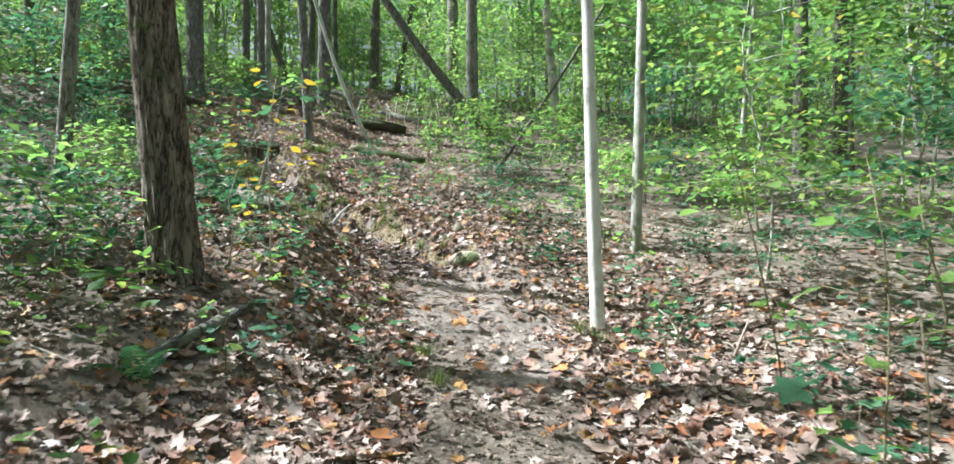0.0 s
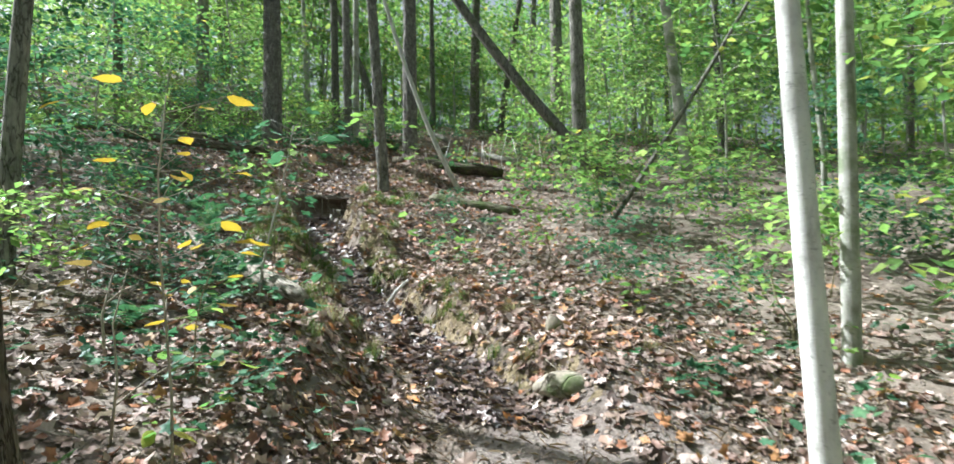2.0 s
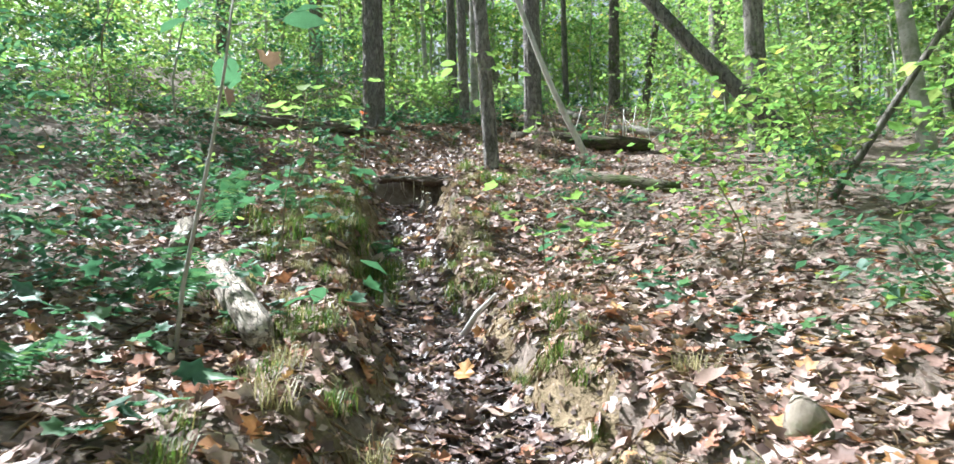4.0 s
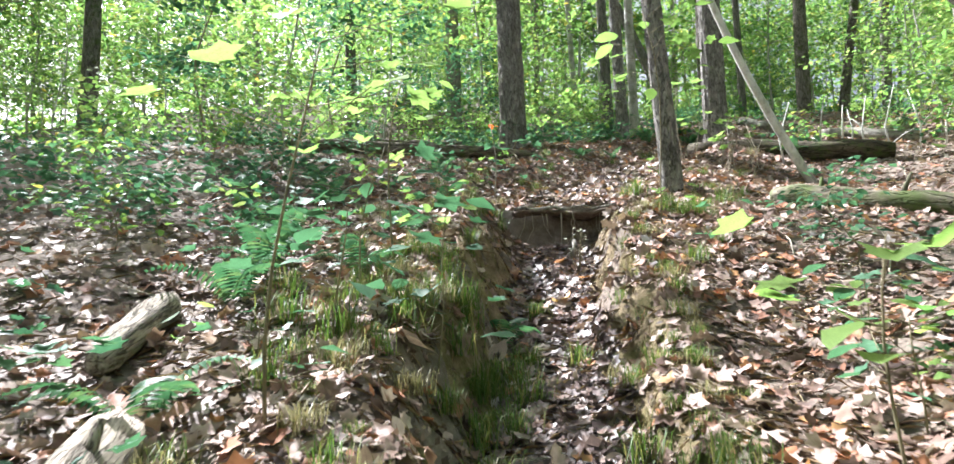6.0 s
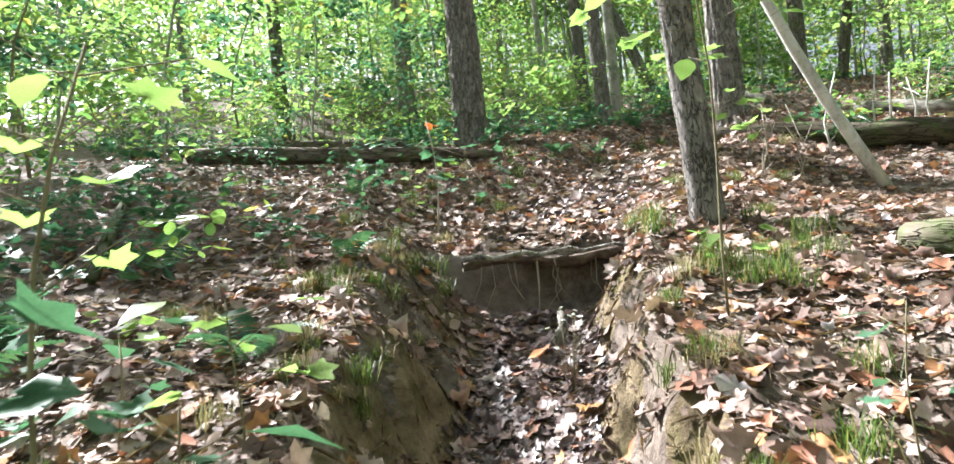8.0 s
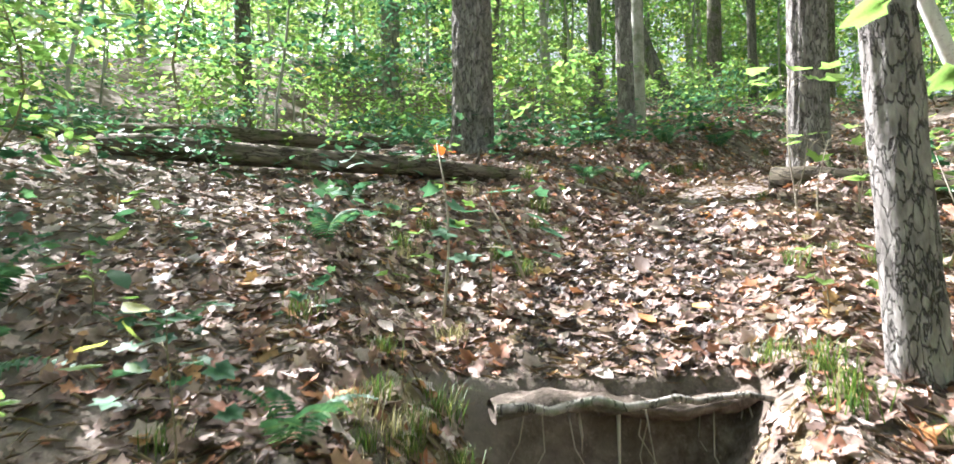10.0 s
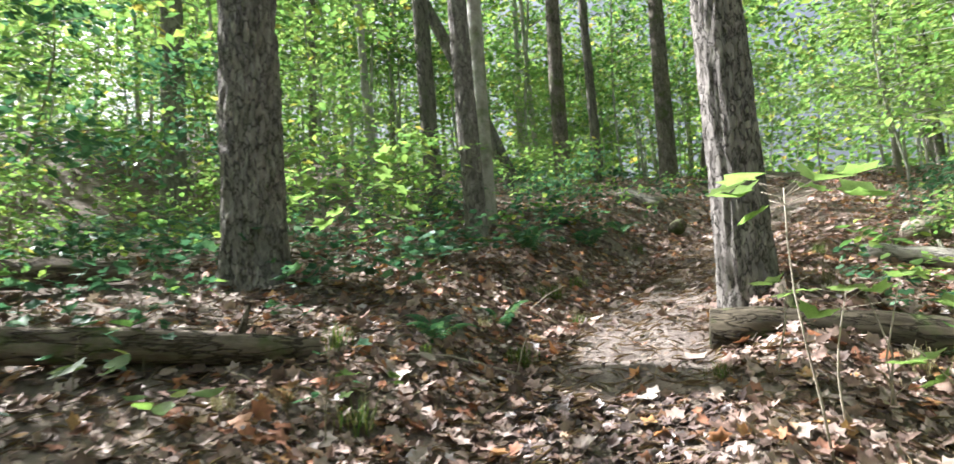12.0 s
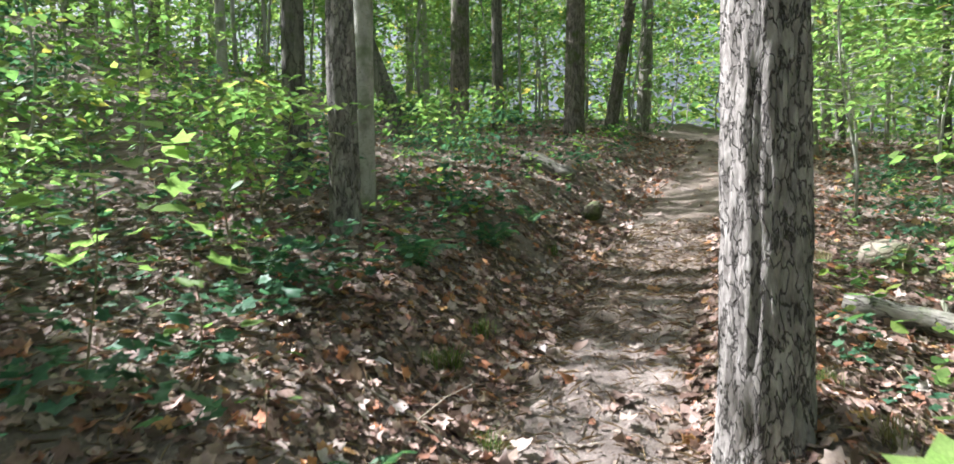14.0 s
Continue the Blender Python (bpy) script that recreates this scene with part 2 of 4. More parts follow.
M_ROT = bark_material("rotten_log_wood", (.1, .075, .055), (.33, .28, .22), (.62, .56, .48), 22, .15, .03, .07)
M_LOG = bark_material("log_bark", (.06, .045, .035), (.16, .125, .095), (.3, .25, .2), 12, .3, .03, .2)
M_MOSSLOG = bark_material("mossy_log_bark", (.05, .04, .03), (.13, .11, .08), (.25, .22, .17), 9, .75, .03)
M_DARKLOG = bark_material("dark_damp_log_bark", (.03, .025, .018), (.08, .066, .046), (.16, .135, .095), 12, .35, .03, .2)
M_TWIG = pale_bark_material("dry_twig", (.4, .35, .28), (.2, .16, .12))
M_STEM = pale_bark_material("green_stem", (.2, .17, .1), (.1, .09, .05))
M_LITTER = leaf_material("fallen_leaves", [(0, (.07, .045, .036)), (.16, (.16, .1, .078)), (.34, (.28, .185, .15)), (.5, (.4, .29, .25)),
                                           (.66, (.52, .42, .38)), (.78, (.26, .13, .09)), (.88, (.36, .15, .075)), (.94, (.45, .26, .11)), (1, (.48, .44, .45))], .15, .6)
# darker, smoother version of the fallen leaves, for the path's floor
M_DARK_LEAF = leaf_material("dark_fallen_leaves", [(0, (.04, .03, .028)), (.35, (.09, .062, .055)), (.6, (.15, .105, .095)), (.8, (.2, .15, .14)), (.92, (.2, .1, .055)), (1, (.3, .27, .28))], .05, .38)
M_CRUMB = leaf_material("leaf_crumbs", [(0, (.05, .036, .028)), (.4, (.13, .09, .068)), (.7, (.24, .17, .13)), (1, (.4, .32, .26))], .1, .7)
M_NEEDLE = leaf_material("pine_straw", [(0, (.14, .085, .045)), (.5, (.27, .18, .1)), (1, (.42, .33, .2))], .1, .6)
M_LITTER_OB = leaf_material("fallen_leaf", [(0, (.12, .08, .065)), (.25, (.27, .19, .15)), (.45, (.42, .33, .28)), (.6, (.47, .41, .37)),
                                            (.78, (.36, .17, .09)), (.92, (.48, .2, .07)), (1, (.5, .33, .12))], .15, .55, True)
GREENS = [(0, (.08, .17, .06)), (.35, (.125, .24, .075)), (.7, (.19, .31, .085)), (.92, (.29, .37, .1)), (1, (.42, .37, .1))]
M_CANOPY = leaf_material("canopy_leaves", GREENS, .62)
M_UNDER = leaf_material("understory_leaves", [(0, (.095, .19, .065)), (.4, (.155, .27, .08)), (.75, (.235, .345, .09)), (.95, (.34, .4, .1)), (1, (.48, .34, .08))], .65)
M_LIME = leaf_material("lime_leaves", [(0, (.17, .32, .085)), (.6, (.27, .4, .12)), (1, (.4, .46, .17))], .6, .3)
M_TEAL = leaf_material("dark_green_leaves", [(0, (.05, .125, .075)), (.6, (.08, .18, .1)), (1, (.12, .225, .11))], .45)
M_YELLOW = leaf_material("turning_leaves", [(0, (.45, .3, .03)), (.5, (.5, .38, .04)), (.8, (.42, .17, .03)), (1, (.2, .2, .03))], .5)
M_FERN = leaf_material("fern_fronds", [(0, (.045, .12, .06)), (.7, (.08, .18, .085)), (1, (.14, .22, .09))], .4)
M_GRASS = leaf_material("grass_blades", [(0, (.06, .12, .02)), (.6, (.1, .16, .03)), (.85, (.2, .2, .06)), (1, (.34, .28, .13))], .4)
M_STRAW = leaf_material("straw_grass", [(0, (.16, .14, .06)), (.5, (.3, .25, .13)), (.8, (.42, .36, .22)), (1, (.12, .15, .05))], .35)
M_STONE = bark_material("lichened_stone", (.16, .13, .1), (.3, .26, .2), (.46, .41, .33), 5, .45, .02, 1)
M_RED = leaf_material("red_leaves", [(0, (.4, .06, .015)), (1, (.55, .14, .03))], .5)


# ---- mesh helpers ----
def mesh_of(name, verts, faces, mat, shade=True):
    me = bpy.data.meshes.new(name)
    me.from_pydata(verts, [], faces)
    me.materials.append(mat)
    if shade:
        me.shade_smooth()
    return me


def tri_mesh(name, co, tris, mat):
    """A mesh of triangles from arrays, quickly."""
    me = bpy.data.meshes.new(name)
    me.vertices.add(len(co))
    me.vertices.foreach_set("co", np.ascontiguousarray(co, np.float32).ravel())
    n = len(tris)
    me.loops.add(n * 3)
    me.loops.foreach_set("vertex_index", np.ascontiguousarray(tris, np.int32).ravel())
    me.polygons.add(n)
    me.polygons.foreach_set("loop_start", np.arange(0, n * 3, 3, dtype=np.int32))
    me.update(calc_edges=True)
    me.materials.append(mat)
    return me


def part(name, me, parent, label=""):
    ob = new(name, me)
    ob.parent = parent
    return tagged(ob, label)


def tube(points, radii, sides=10, rough=0.0, seed=0, flare=None, cap=True, furrow=0.0):
    """Vertices and faces of a tapering limb along points."""
    rng = random.Random(seed)
    pts = [Vector(p) for p in points]
    verts, faces = [], []
    side = Vector((1, 0, 0))
    for i, p in enumerate(pts):
        way = (pts[min(i + 1, len(pts) - 1)] - pts[max(i - 1, 0)]).normalized()
        side = (side - way * side.dot(way)).normalized() if abs(side.dot(way)) < .99 else way.orthogonal().normalized()
        up = way.cross(side)
        for k in range(sides):
            a = 2 * math.pi * k / sides
            r = radii[i] * (1 + rough * noise.noise(Vector((math.cos(a) * 1.7 + seed, math.sin(a) * 1.7, i * .31))) + rough * .5 * (rng.random() - .5))
            if furrow:
                q = Vector((math.cos(a) * radii[0] * 21, math.sin(a) * radii[0] * 21, p.z * 2.0 + seed))
                r += furrow * (1 - 3.2 * max(0, .32 - abs(noise.noise(q) + .35 * noise.noise(q * 2.3)))) - furrow + furrow * .35 * noise.noise(q * 3.1)
            if flare and i < len(flare):
                r *= 1 + flare[i] * (.55 + .45 * math.cos(a * 3 + seed) + .3 * math.cos(a * 5 + 2 * seed))
            verts.append(p + (side * math.cos(a) + up * math.sin(a)) * r)
    for i in range(len(pts) - 1):
        for k in range(sides):
            a, b = i * sides + k, i * sides + (k + 1) % sides
            faces.append((a, b, b + sides, a + sides))
    if cap:
        faces.append(tuple(range(sides))[::-1])
        faces.append(tuple(range((len(pts) - 1) * sides, len(pts) * sides)))
    return verts, faces


def joined(pieces):
    verts, faces = [], []
    for v, f in pieces:
        o = len(verts)
        verts += v
        faces += [tuple(i + o for i in g) for g in f]
    return verts, faces


# leaf outlines: a point at the stalk, then round; x along the leaf
def outline(kind):
    if kind == "lobed":
        pol = [(0, .05), (28, .55), (46, .44), (70, .82), (97, .58), (130, .88), (153, .64), (180, 1.0)]
        pts = [(-r * math.cos(radians(a)), r * math.sin(radians(a))) for a, r in pol]
        pts = [(.5 + .5 * x, .55 * y) for x, y in pts]
        return pts + [(x, -y) for x, y in pts[-2:0:-1]]
    if kind == "oak":
        pts = [(0, .02), (.2, .12), (.28, .3), (.4, .14), (.52, .36), (.64, .16), (.76, .28), (.9, .12), (1, 0)]
        return pts + [(x, -y) for x, y in pts[-2:0:-1]]
    pts = [(0, 0), (.18, .2), (.45, .3), (.75, .2), (1, 0)]
    return pts + [(x, -y) for x, y in pts[-2:0:-1]]


def leaf_cloud(name, kind, place, ahead, up, size, mat, curl=.15, rng=None):
    """Many leaves in one mesh: arrays of stalk points, directions, normals and lengths."""
    out = np.array([(.42, 0)] + outline(kind))
    n, k = len(place), len(out)
    ahead = ahead / np.linalg.norm(ahead, axis=1, keepdims=True)
    right = np.cross(ahead, up)
    right /= np.linalg.norm(right, axis=1, keepdims=True) + 1e-9
    nor = np.cross(right, ahead)
    rng = rng or np.random.default_rng(1)
    c = curl * (rng.random((n, 1)) * 2 - .6)
    bend = c * ((out[None, :, 0] - .4) ** 2 * 1.3) + np.abs(out[None, :, 1]) * (rng.random((n, 1)) * 2 - .8) * curl * 1.6
    bend = bend + (rng.random((n, k)) - .5) * curl * .35
    s = size[:, None, None]
    co = place[:, None, :] + s * (ahead[:, None, :] * out[None, :, 0:1] + right[:, None, :] * out[None, :, 1:2] + nor[:, None, :] * bend[:, :, None])
    ring = np.arange(1, k)
    tri = np.stack([np.zeros(k - 1, int), ring, np.roll(ring, -1)], 1)
    tris = (tri[None] + (np.arange(n) * k)[:, None, None]).reshape(-1, 3)
    return tri_mesh(name, co.reshape(-1, 3), tris, mat)


def quick_leaves(name, place, ahead, up, size, mat, width=.5):
    """Far leaves: two triangles each, folded along the rib."""
    n = len(place)
    ahead = ahead / (np.linalg.norm(ahead, axis=1, keepdims=True) + 1e-9)
    right = np.cross(ahead, up)
    right /= np.linalg.norm(right, axis=1, keepdims=True) + 1e-9
    nor = np.cross(right, ahead)
    s = size[:, None]
    mid = place + ahead * s * .45
    co = np.stack([place, mid + right * s * width * .5 + nor * s * .08, place + ahead * s, mid - right * s * width * .5 + nor * s * .08], 1)
    tri = np.array([[0, 1, 2], [0, 2, 3]])
    tris = (tri[None] + (np.arange(n) * 4)[:, None, None]).reshape(-1, 3)
    return tri_mesh(name, co.reshape(-1, 3), tris, mat)


# ---- ground ----
def axis(lo, hi, step, far, grow=1.16):
    mid = list(np.arange(lo, hi + 1e-6, step))
    a, s = [lo], step
    while a[-1] > -far:
        s *= grow
        a.append(a[-1] - s)
    b, s = [hi], step
    while b[-1] < far:
        s *= grow
        b.append(b[-1] + s)
    return np.array(a[:0:-1] + mid + b[1:])


gx, gy = axis(-9.5, 3.2, .055, 400, 1.13), axis(.5, 25.5, .055, 400, 1.13)
GX, GY = np.meshgrid(gx, gy)
GZ = height(GX, GY)
nx, ny = len(gx), len(gy)
idx = np.arange(nx * ny).reshape(ny, nx)
q = np.stack([idx[:-1, :-1], idx[:-1, 1:], idx[1:, 1:], idx[1:, :-1]], -1).reshape(-1, 4)
tris = np.concatenate([q[:, [0, 1, 2]], q[:, [0, 2, 3]]])
gm = tri_mesh("ground", np.stack([GX, GY, GZ], -1).reshape(-1, 3), tris, M_EARTH)
gm.shade_smooth()
ground = tagged(new("ground", gm), "sloping forest floor of brown earth with a worn footpath gully", "ground", kind="structure")
gm.materials.append(M_CLAY)
tri_n = np.empty(len(tris) * 3, np.float32)
gm.polygons.foreach_get("normal", tri_n)
mid_p = np.stack([GX, GY, GZ], -1).reshape(-1, 3)[tris].mean(1)
bare = (tri_n.reshape(-1, 3)[:, 2] < .8 + .06 * vnoise(mid_p[:, 0] / .3, mid_p[:, 1] / .3, 11)) & (mid_p[:, 1] > 7) & (mid_p[:, 1] < 16)
mid_d, mid_ty = trail_frame(mid_p[:, 0], mid_p[:, 1])
bare &= vnoise(mid_p[:, 0] / .25, mid_p[:, 1] / .25, 12) > np.where(mid_d < 0, -.05, -.15)
# the ledge wall keeps the darker earth colour, standing in for its hollow's shade
bare &= ~((mid_ty > 14.2) & (mid_ty < 14.6))
gm.materials.append(M_DIRT)
edge = .4 * vnoise(mid_p[:, 0] / .35, mid_p[:, 1] / .35, 13) + .12 * vnoise(mid_p[:, 0] / .12, mid_p[:, 1] / .12, 14)
trod = worn(mid_p[:, 0], mid_p[:, 1], mid_d, mid_ty) + edge > .5
gm.polygons.foreach_set("material_index", np.where(trod & ~bare, 2, bare.astype(np.int32)).astype(np.int32))


# ---- trees ----
def trunk_shape(height_, d, lean=(0, 0), bend=.0, seed=0, sides=14, flare=.35, limbs=5, limb_from=.45, snap=False, furrow=0.0):
    """A tapering trunk with root flare and limbs, from the origin up; it starts a little under the ground."""
    rng = random.Random(seed)
    steps = [(i / 15) ** 1.5 for i in range(16)]
    if furrow:
        steps = [i * .06 / height_ for i in range(100)] + [6 / height_ + (1 - 6 / height_) * i / 10 for i in range(11)]
    n = len(steps)
    pts, rad = [], []
    for k in steps:
        h = k * height_
        w = bend * math.sin(k * 5 + seed) * d * 2
        pts.append(Vector((lean[0] * h + w, lean[1] * h + w * .6, h - .25 * (1 - k))))
        rad.append(d / 2 * (1 - (.25 if snap else .8) * k) + .004)
    fl = [flare * math.exp(-(k * height_ / .28) ** 1.3) for k in steps if k * height_ < 1.2]
    main, pieces = tube(pts, rad, sides, .0 if furrow else .09, seed, fl, True, furrow), []
    for j in range(limbs):
        k = limb_from + (1 - limb_from) * (j + rng.random()) / max(1, limbs) * .95
        i = min(n - 2, max(j2 for j2 in range(n) if steps[j2] <= k))
        a, ln = rng.uniform(0, 6.28), height_ * rng.uniform(.1, .2)
        p, r = pts[i], rad[i] * .5
        line, rr = [], []
        for m in range(5):
            f = m / 4
            line.append(p + Vector((math.cos(a), math.sin(a), .35 + .5 * f)) * ln * f + Vector((rng.uniform(-1, 1), rng.uniform(-1, 1), 0)) * .05 * ln * f)
            rr.append(r * (1 - .85 * f) + .004)
        pieces.append(tube(line, rr, 6, .1, seed + j))
    return main, pieces


def leaf_sprays(rng, centres, per, spread, flat=.25, size=(.09, .15), droop=.3):
    """Stalks, directions, normals and lengths of leaves in flat sprays round the centres."""
    c = np.repeat(centres, per, axis=0)
    n = len(c)
    off = rng.normal(size=(n, 3)) * np.array([spread, spread, spread * flat])
    ang = rng.uniform(0, 2 * np.pi, n)
    ahead = np.stack([np.cos(ang), np.sin(ang), rng.normal(-droop, .3, n)], 1)
    up = np.stack([rng.normal(0, .35, n), rng.normal(0, .35, n), np.ones(n)], 1)
    return c + off, ahead, up, rng.uniform(*size, n)


# chosen sun pools (point, radius) on ground, trunks, foliage; unseen canopy is cut open for them
SUN_POOLS = [(Vector(p), r) for p, r in (
    ((.0, 6.7, .9), 1.0), ((.45, 4.5, .5), .4), ((1.7, 5.5, .7), .7), ((1.0, 6.0, 2.2), .4), ((3.8, 8.6, 1.0), .9), ((-1.6, 4.6, .8), .45),
    ((-2.95, 8.75, 1.9), .4), ((-1.95, 10.0, 2.0), .4), ((-2.6, 11.6, 2.5), .6), ((-3.2, 16.8, 3.6), .9), ((-3.5, 14.4, 3.2), .5),
    ((-4.1, 16.5, 3.9), .8), ((-4.8, 15.2, 3.6), .6), ((-5.3, 18.5, 4.5), .55), ((-5.25, 19.6, 4.7), .45), ((-4.9, 18.7, 5.7), .45), ((-4.9, 18.7, 6.8), .5),
    ((-6.7, 18.9, 4.9), .35), ((-4.3, 12.2, 2.9), .6), ((-4.3, 17.3, 4.1), .6), ((-3.6, 17.1, 3.9), .6), ((-6.5, 15.0, 3.9), .6), ((-5.6, 14.9, 3.5), .5), ((-7.2, 15.4, 4.1), .4), ((-3.4, 17.0, 5.0), .4), ((-5.9, 17.1, 4.2), .5), ((-4.2, 13.5, 3.2), .5), ((-5.6, 15.9, 3.9), .5), ((-3.0, 12.9, 2.9), .5), ((-4.6, 24.6, 5.8), .7), ((-4.7, 16.95, 5.0), .55), ((-8.2, 18.0, 6.4), .3),
    ((-.8, 22.5, 8.3), 1.6), ((-2.5, 27.0, 8.0), 2.5), ((-7.0, 27.0, 8.5), 1.6), ((2.5, 19.0, 5.0), 2.2), ((4.5, 14.0, 4.0), 2.0))]


def in_pool_beam(p):
    """Mask of the points that stand in the sun's way to a chosen pool of light."""
    hit = np.zeros(len(p), bool)
    sd = np.array(sun_dir)
    for c, r in SUN_POOLS:
        v = p - np.array(c)
        along = v @ sd
        hit |= (along > .6) & (np.linalg.norm(v - along[:, None] * sd, axis=1) < r)
    return hit


def crown_mesh(name, seed, low, high, radius, clumps, per, mat, m, size=(.16, .3)):
    """A crown of leaf sprays on a trunk at m; the sprays that would shade a chosen sun pool are left out."""
    rng = np.random.default_rng(seed)
    h = rng.uniform(0, 1, clumps)
    r = radius * np.sqrt(rng.uniform(.02, 1, clumps)) * (.45 + .9 * np.sin(np.pi * np.clip(h * .9 + .08, 0, 1)))
    a = rng.uniform(0, 2 * np.pi, clumps)
    cen = np.stack([r * np.cos(a), r * np.sin(a), low + (high - low) * h], 1)
    place, ahead, up, s = leaf_sprays(rng, cen, per, .55, .3, size)
    mm = np.array(m)
    keep = ~in_pool_beam(place @ mm[:3, :3].T + mm[:3, 3])
    return quick_leaves(name, place[keep], ahead[keep], up[keep], s[keep], mat, .62)


def tree(name, x, y, d, label, mat, tall=18.0, lean=(0, 0), bend=.0, seed=0, crown=0, flare=.35, sides=14, limbs=6, category="tree", group="", furrow=0.0):
    base = tagged(new(name), label, category, group)
    base.location = (x, y, gz(x, y))
    main, boughs = trunk_shape(tall, d, lean, bend, seed, sides, flare, limbs, furrow=furrow)
    part("trunk", mesh_of("trunk", *main, mat), base)
    for bough in boughs:
        part("limb", mesh_of("limb", *bough, mat), base)
    if crown is not None:
        m = Matrix.Translation((lean[0] * tall * .7, lean[1] * tall * .7, 0)) @ Matrix.Rotation(seed * 1.3, 4, "Z")
        c = part("crown", crown_mesh("crown", seed, 8.5 - 1.2 * (crown % 3), 18.5, 3.4, 85, 10, M_CANOPY, Matrix.Translation(base.location) @ m), base)
        c.matrix_basis = m
    return base


# the trees that stand by the path
snag = tree("rough_barked_tree", -2.34, 5.0, .37, "rough grey-brown tree with flaking bark beside the path", M_SNAG, 15, (-.075, .0), .1, 3, 0, .55, 60, furrow=.02)
tree("slender_pale_tree", 1.02, 6.0, .12, "slender young tree with smooth pale bark beside the path", M_BEECH, 10, (-.08, .0), .4, 5, None, .3, 16, 3)
tree("slim_grey_tree", 1.68, 8.11, .13, "slim grey young tree on the slope", M_BEECH_DULL, 11, (.0, .0), .2, 6, 1, .25)
tree("pine_tree", -4.04, 14.71, .21, "pine with plated bark beside the ledge", M_PINE, 17, (-.06, -.02), .05, 7, 2, .32, 60, furrow=.01)
tree("pine_tree", -8.14, 18.2, .48, "thick pine with deeply furrowed bark behind a fallen log", M_PINE, 19, (-.005, .0), .03, 8, 3, .55, 72, furrow=.03)
tree("pine_tree", -4.75, 18.72, .37, "tall pine with large bark plates beside the path", M_PINE, 19, (.005, .0), .02, 9, 0, .32, 80, furrow=.022)
tree("pine_tree", -7.27, 21.1, .25, "slim pine with dark furrowed bark", M_PINE, 17, (-.02, .0), .04, 10, 1, .2, 48, furrow=.012)
tree("grey_tree", -7.33, 21.9, .2, "slim light grey tree close behind a pine", M_BEECH_DULL, 15, (-.01, .0), .08, 11, 2, .15)
tree("dark_tree", -8.43, 23.0, .27, "dark-barked tree among saplings", M_DARK, 16, (-.04, .0), .1, 12, 3, .2)
tree("dark_tree", -8.08, 26.3, .3, "dark leaning tree among saplings", M_DARK, 13, (-.42, .0), .3, 13, 0, .3)
tree("grey_tree", -13.7, 23.7, .45, "thick pale grey tree among saplings", M_GREY, 18, (.0, .0), .05, 14, None, .25, 18)
tree("grey_tree", -6.74, 28.4, .22, "slim straight dark tree among saplings", M_DARK, 15, (.0, .0), .05, 15, 2, .2)
tree("mossy_tree", -5.3, 29.6, .42, "moss-covered tree at the top of the path", M_PINE_MOSS, 17, (.03, .0), .06, 16, 3, .25)
tree("mossy_tree", -4.5, 31.0, .28, "leaning moss-covered tree at the top of the path", M_PINE_MOSS, 15, (.16, .0), .06, 17, 0, .25)
tree("grey_tree", -1.4, 22.8, .42, "thick grey tree behind yellow-green foliage", M_GREY, 17, (-.02, .0), .05, 18, 1, .25)
tree("grey_tree", -.6, 17.6, .33, "upright grey tree behind a leaning trunk", M_GREY, 17, (-.02, .0), .05, 19, 2, .2)
tree("grey_tree", 1.6, 17.2, .24, "slightly leaning light grey tree", M_BEECH_DULL, 16, (-.1, .0), .05, 20, 3, .2)
tree("dark_tree", 6.8, 15.4, .33, "straight dark tree on the lower slope", M_DARK, 17, (.0, .0), .05, 21, 0, .25)
tree("dark_tree", 7.9, 15.9, .36, "straight dark tree on the lower slope", M_DARK, 17, (.02, .0), .05, 22, 1, .25)
tree("grey_tree", 8.8, 17.2, .28, "straight light grey tree on the lower slope", M_GREY, 17, (.0, .0), .05, 23, 2, .25)
tree("slim_grey_tree", -4.95, 7.7, .17, "slim brown-grey tree among green plants", M_GREY, 12, (.05, .0), .1, 24, None, .3)


def leaning_trunk(name, a, b, d0, d1, label, mat, seed, sag=.0):
    a, b = Vector(a), Vector(b)
    base = tagged(new(name), label, "dead tree")
    base.location = a
    n = 9
    pts = [(b - a) * (i / (n - 1)) + Vector((0, 0, -sag * math.sin(math.pi * i / (n - 1)))) for i in range(n)]
    part("trunk", mesh_of("trunk", *tube(pts, [d0 / 2 + (d1 - d0) / 2 * i / (n - 1) for i in range(n)], 14, .12, seed), mat), base)
    return base


leaning_trunk("dead_sapling", (-3.14, 17.13, gz(-3.14, 17.13) - .1), (-4.75, 16.2, 8.3), .11, .07, "pale dead stem leaning steeply over the slope", M_BEECH, 31, .4)
leaning_trunk("leaning_dead_tree", (.15, 17.2, gz(.15, 17.2) - .1), (-4.5, 17.6, 9.9), .27, .18, "dark dead trunk leaning at a slant among trees", M_DARK, 32, .35)
leaning_trunk("leaning_dead_sapling", (.0, 13.0, gz(0, 13) - .05), (3.4, 14.5, 8.2), .07, .05, "thin dark pole leaning between trees", M_DARK, 33, .15)

def shades_pool(x, y, ups, reach):
    """Whether foliage from that height up would stand in the sun's way to a chosen pool of light."""
    for p, r in SUN_POOLS:
        for up in ups:
            z = gz(x, y) + up
            q = p + sun_dir * ((z - p.z) / sun_dir.z)
            if (q.x - x) ** 2 + (q.y - y) ** 2 < (reach + r * .5) ** 2:
                return True
    return False


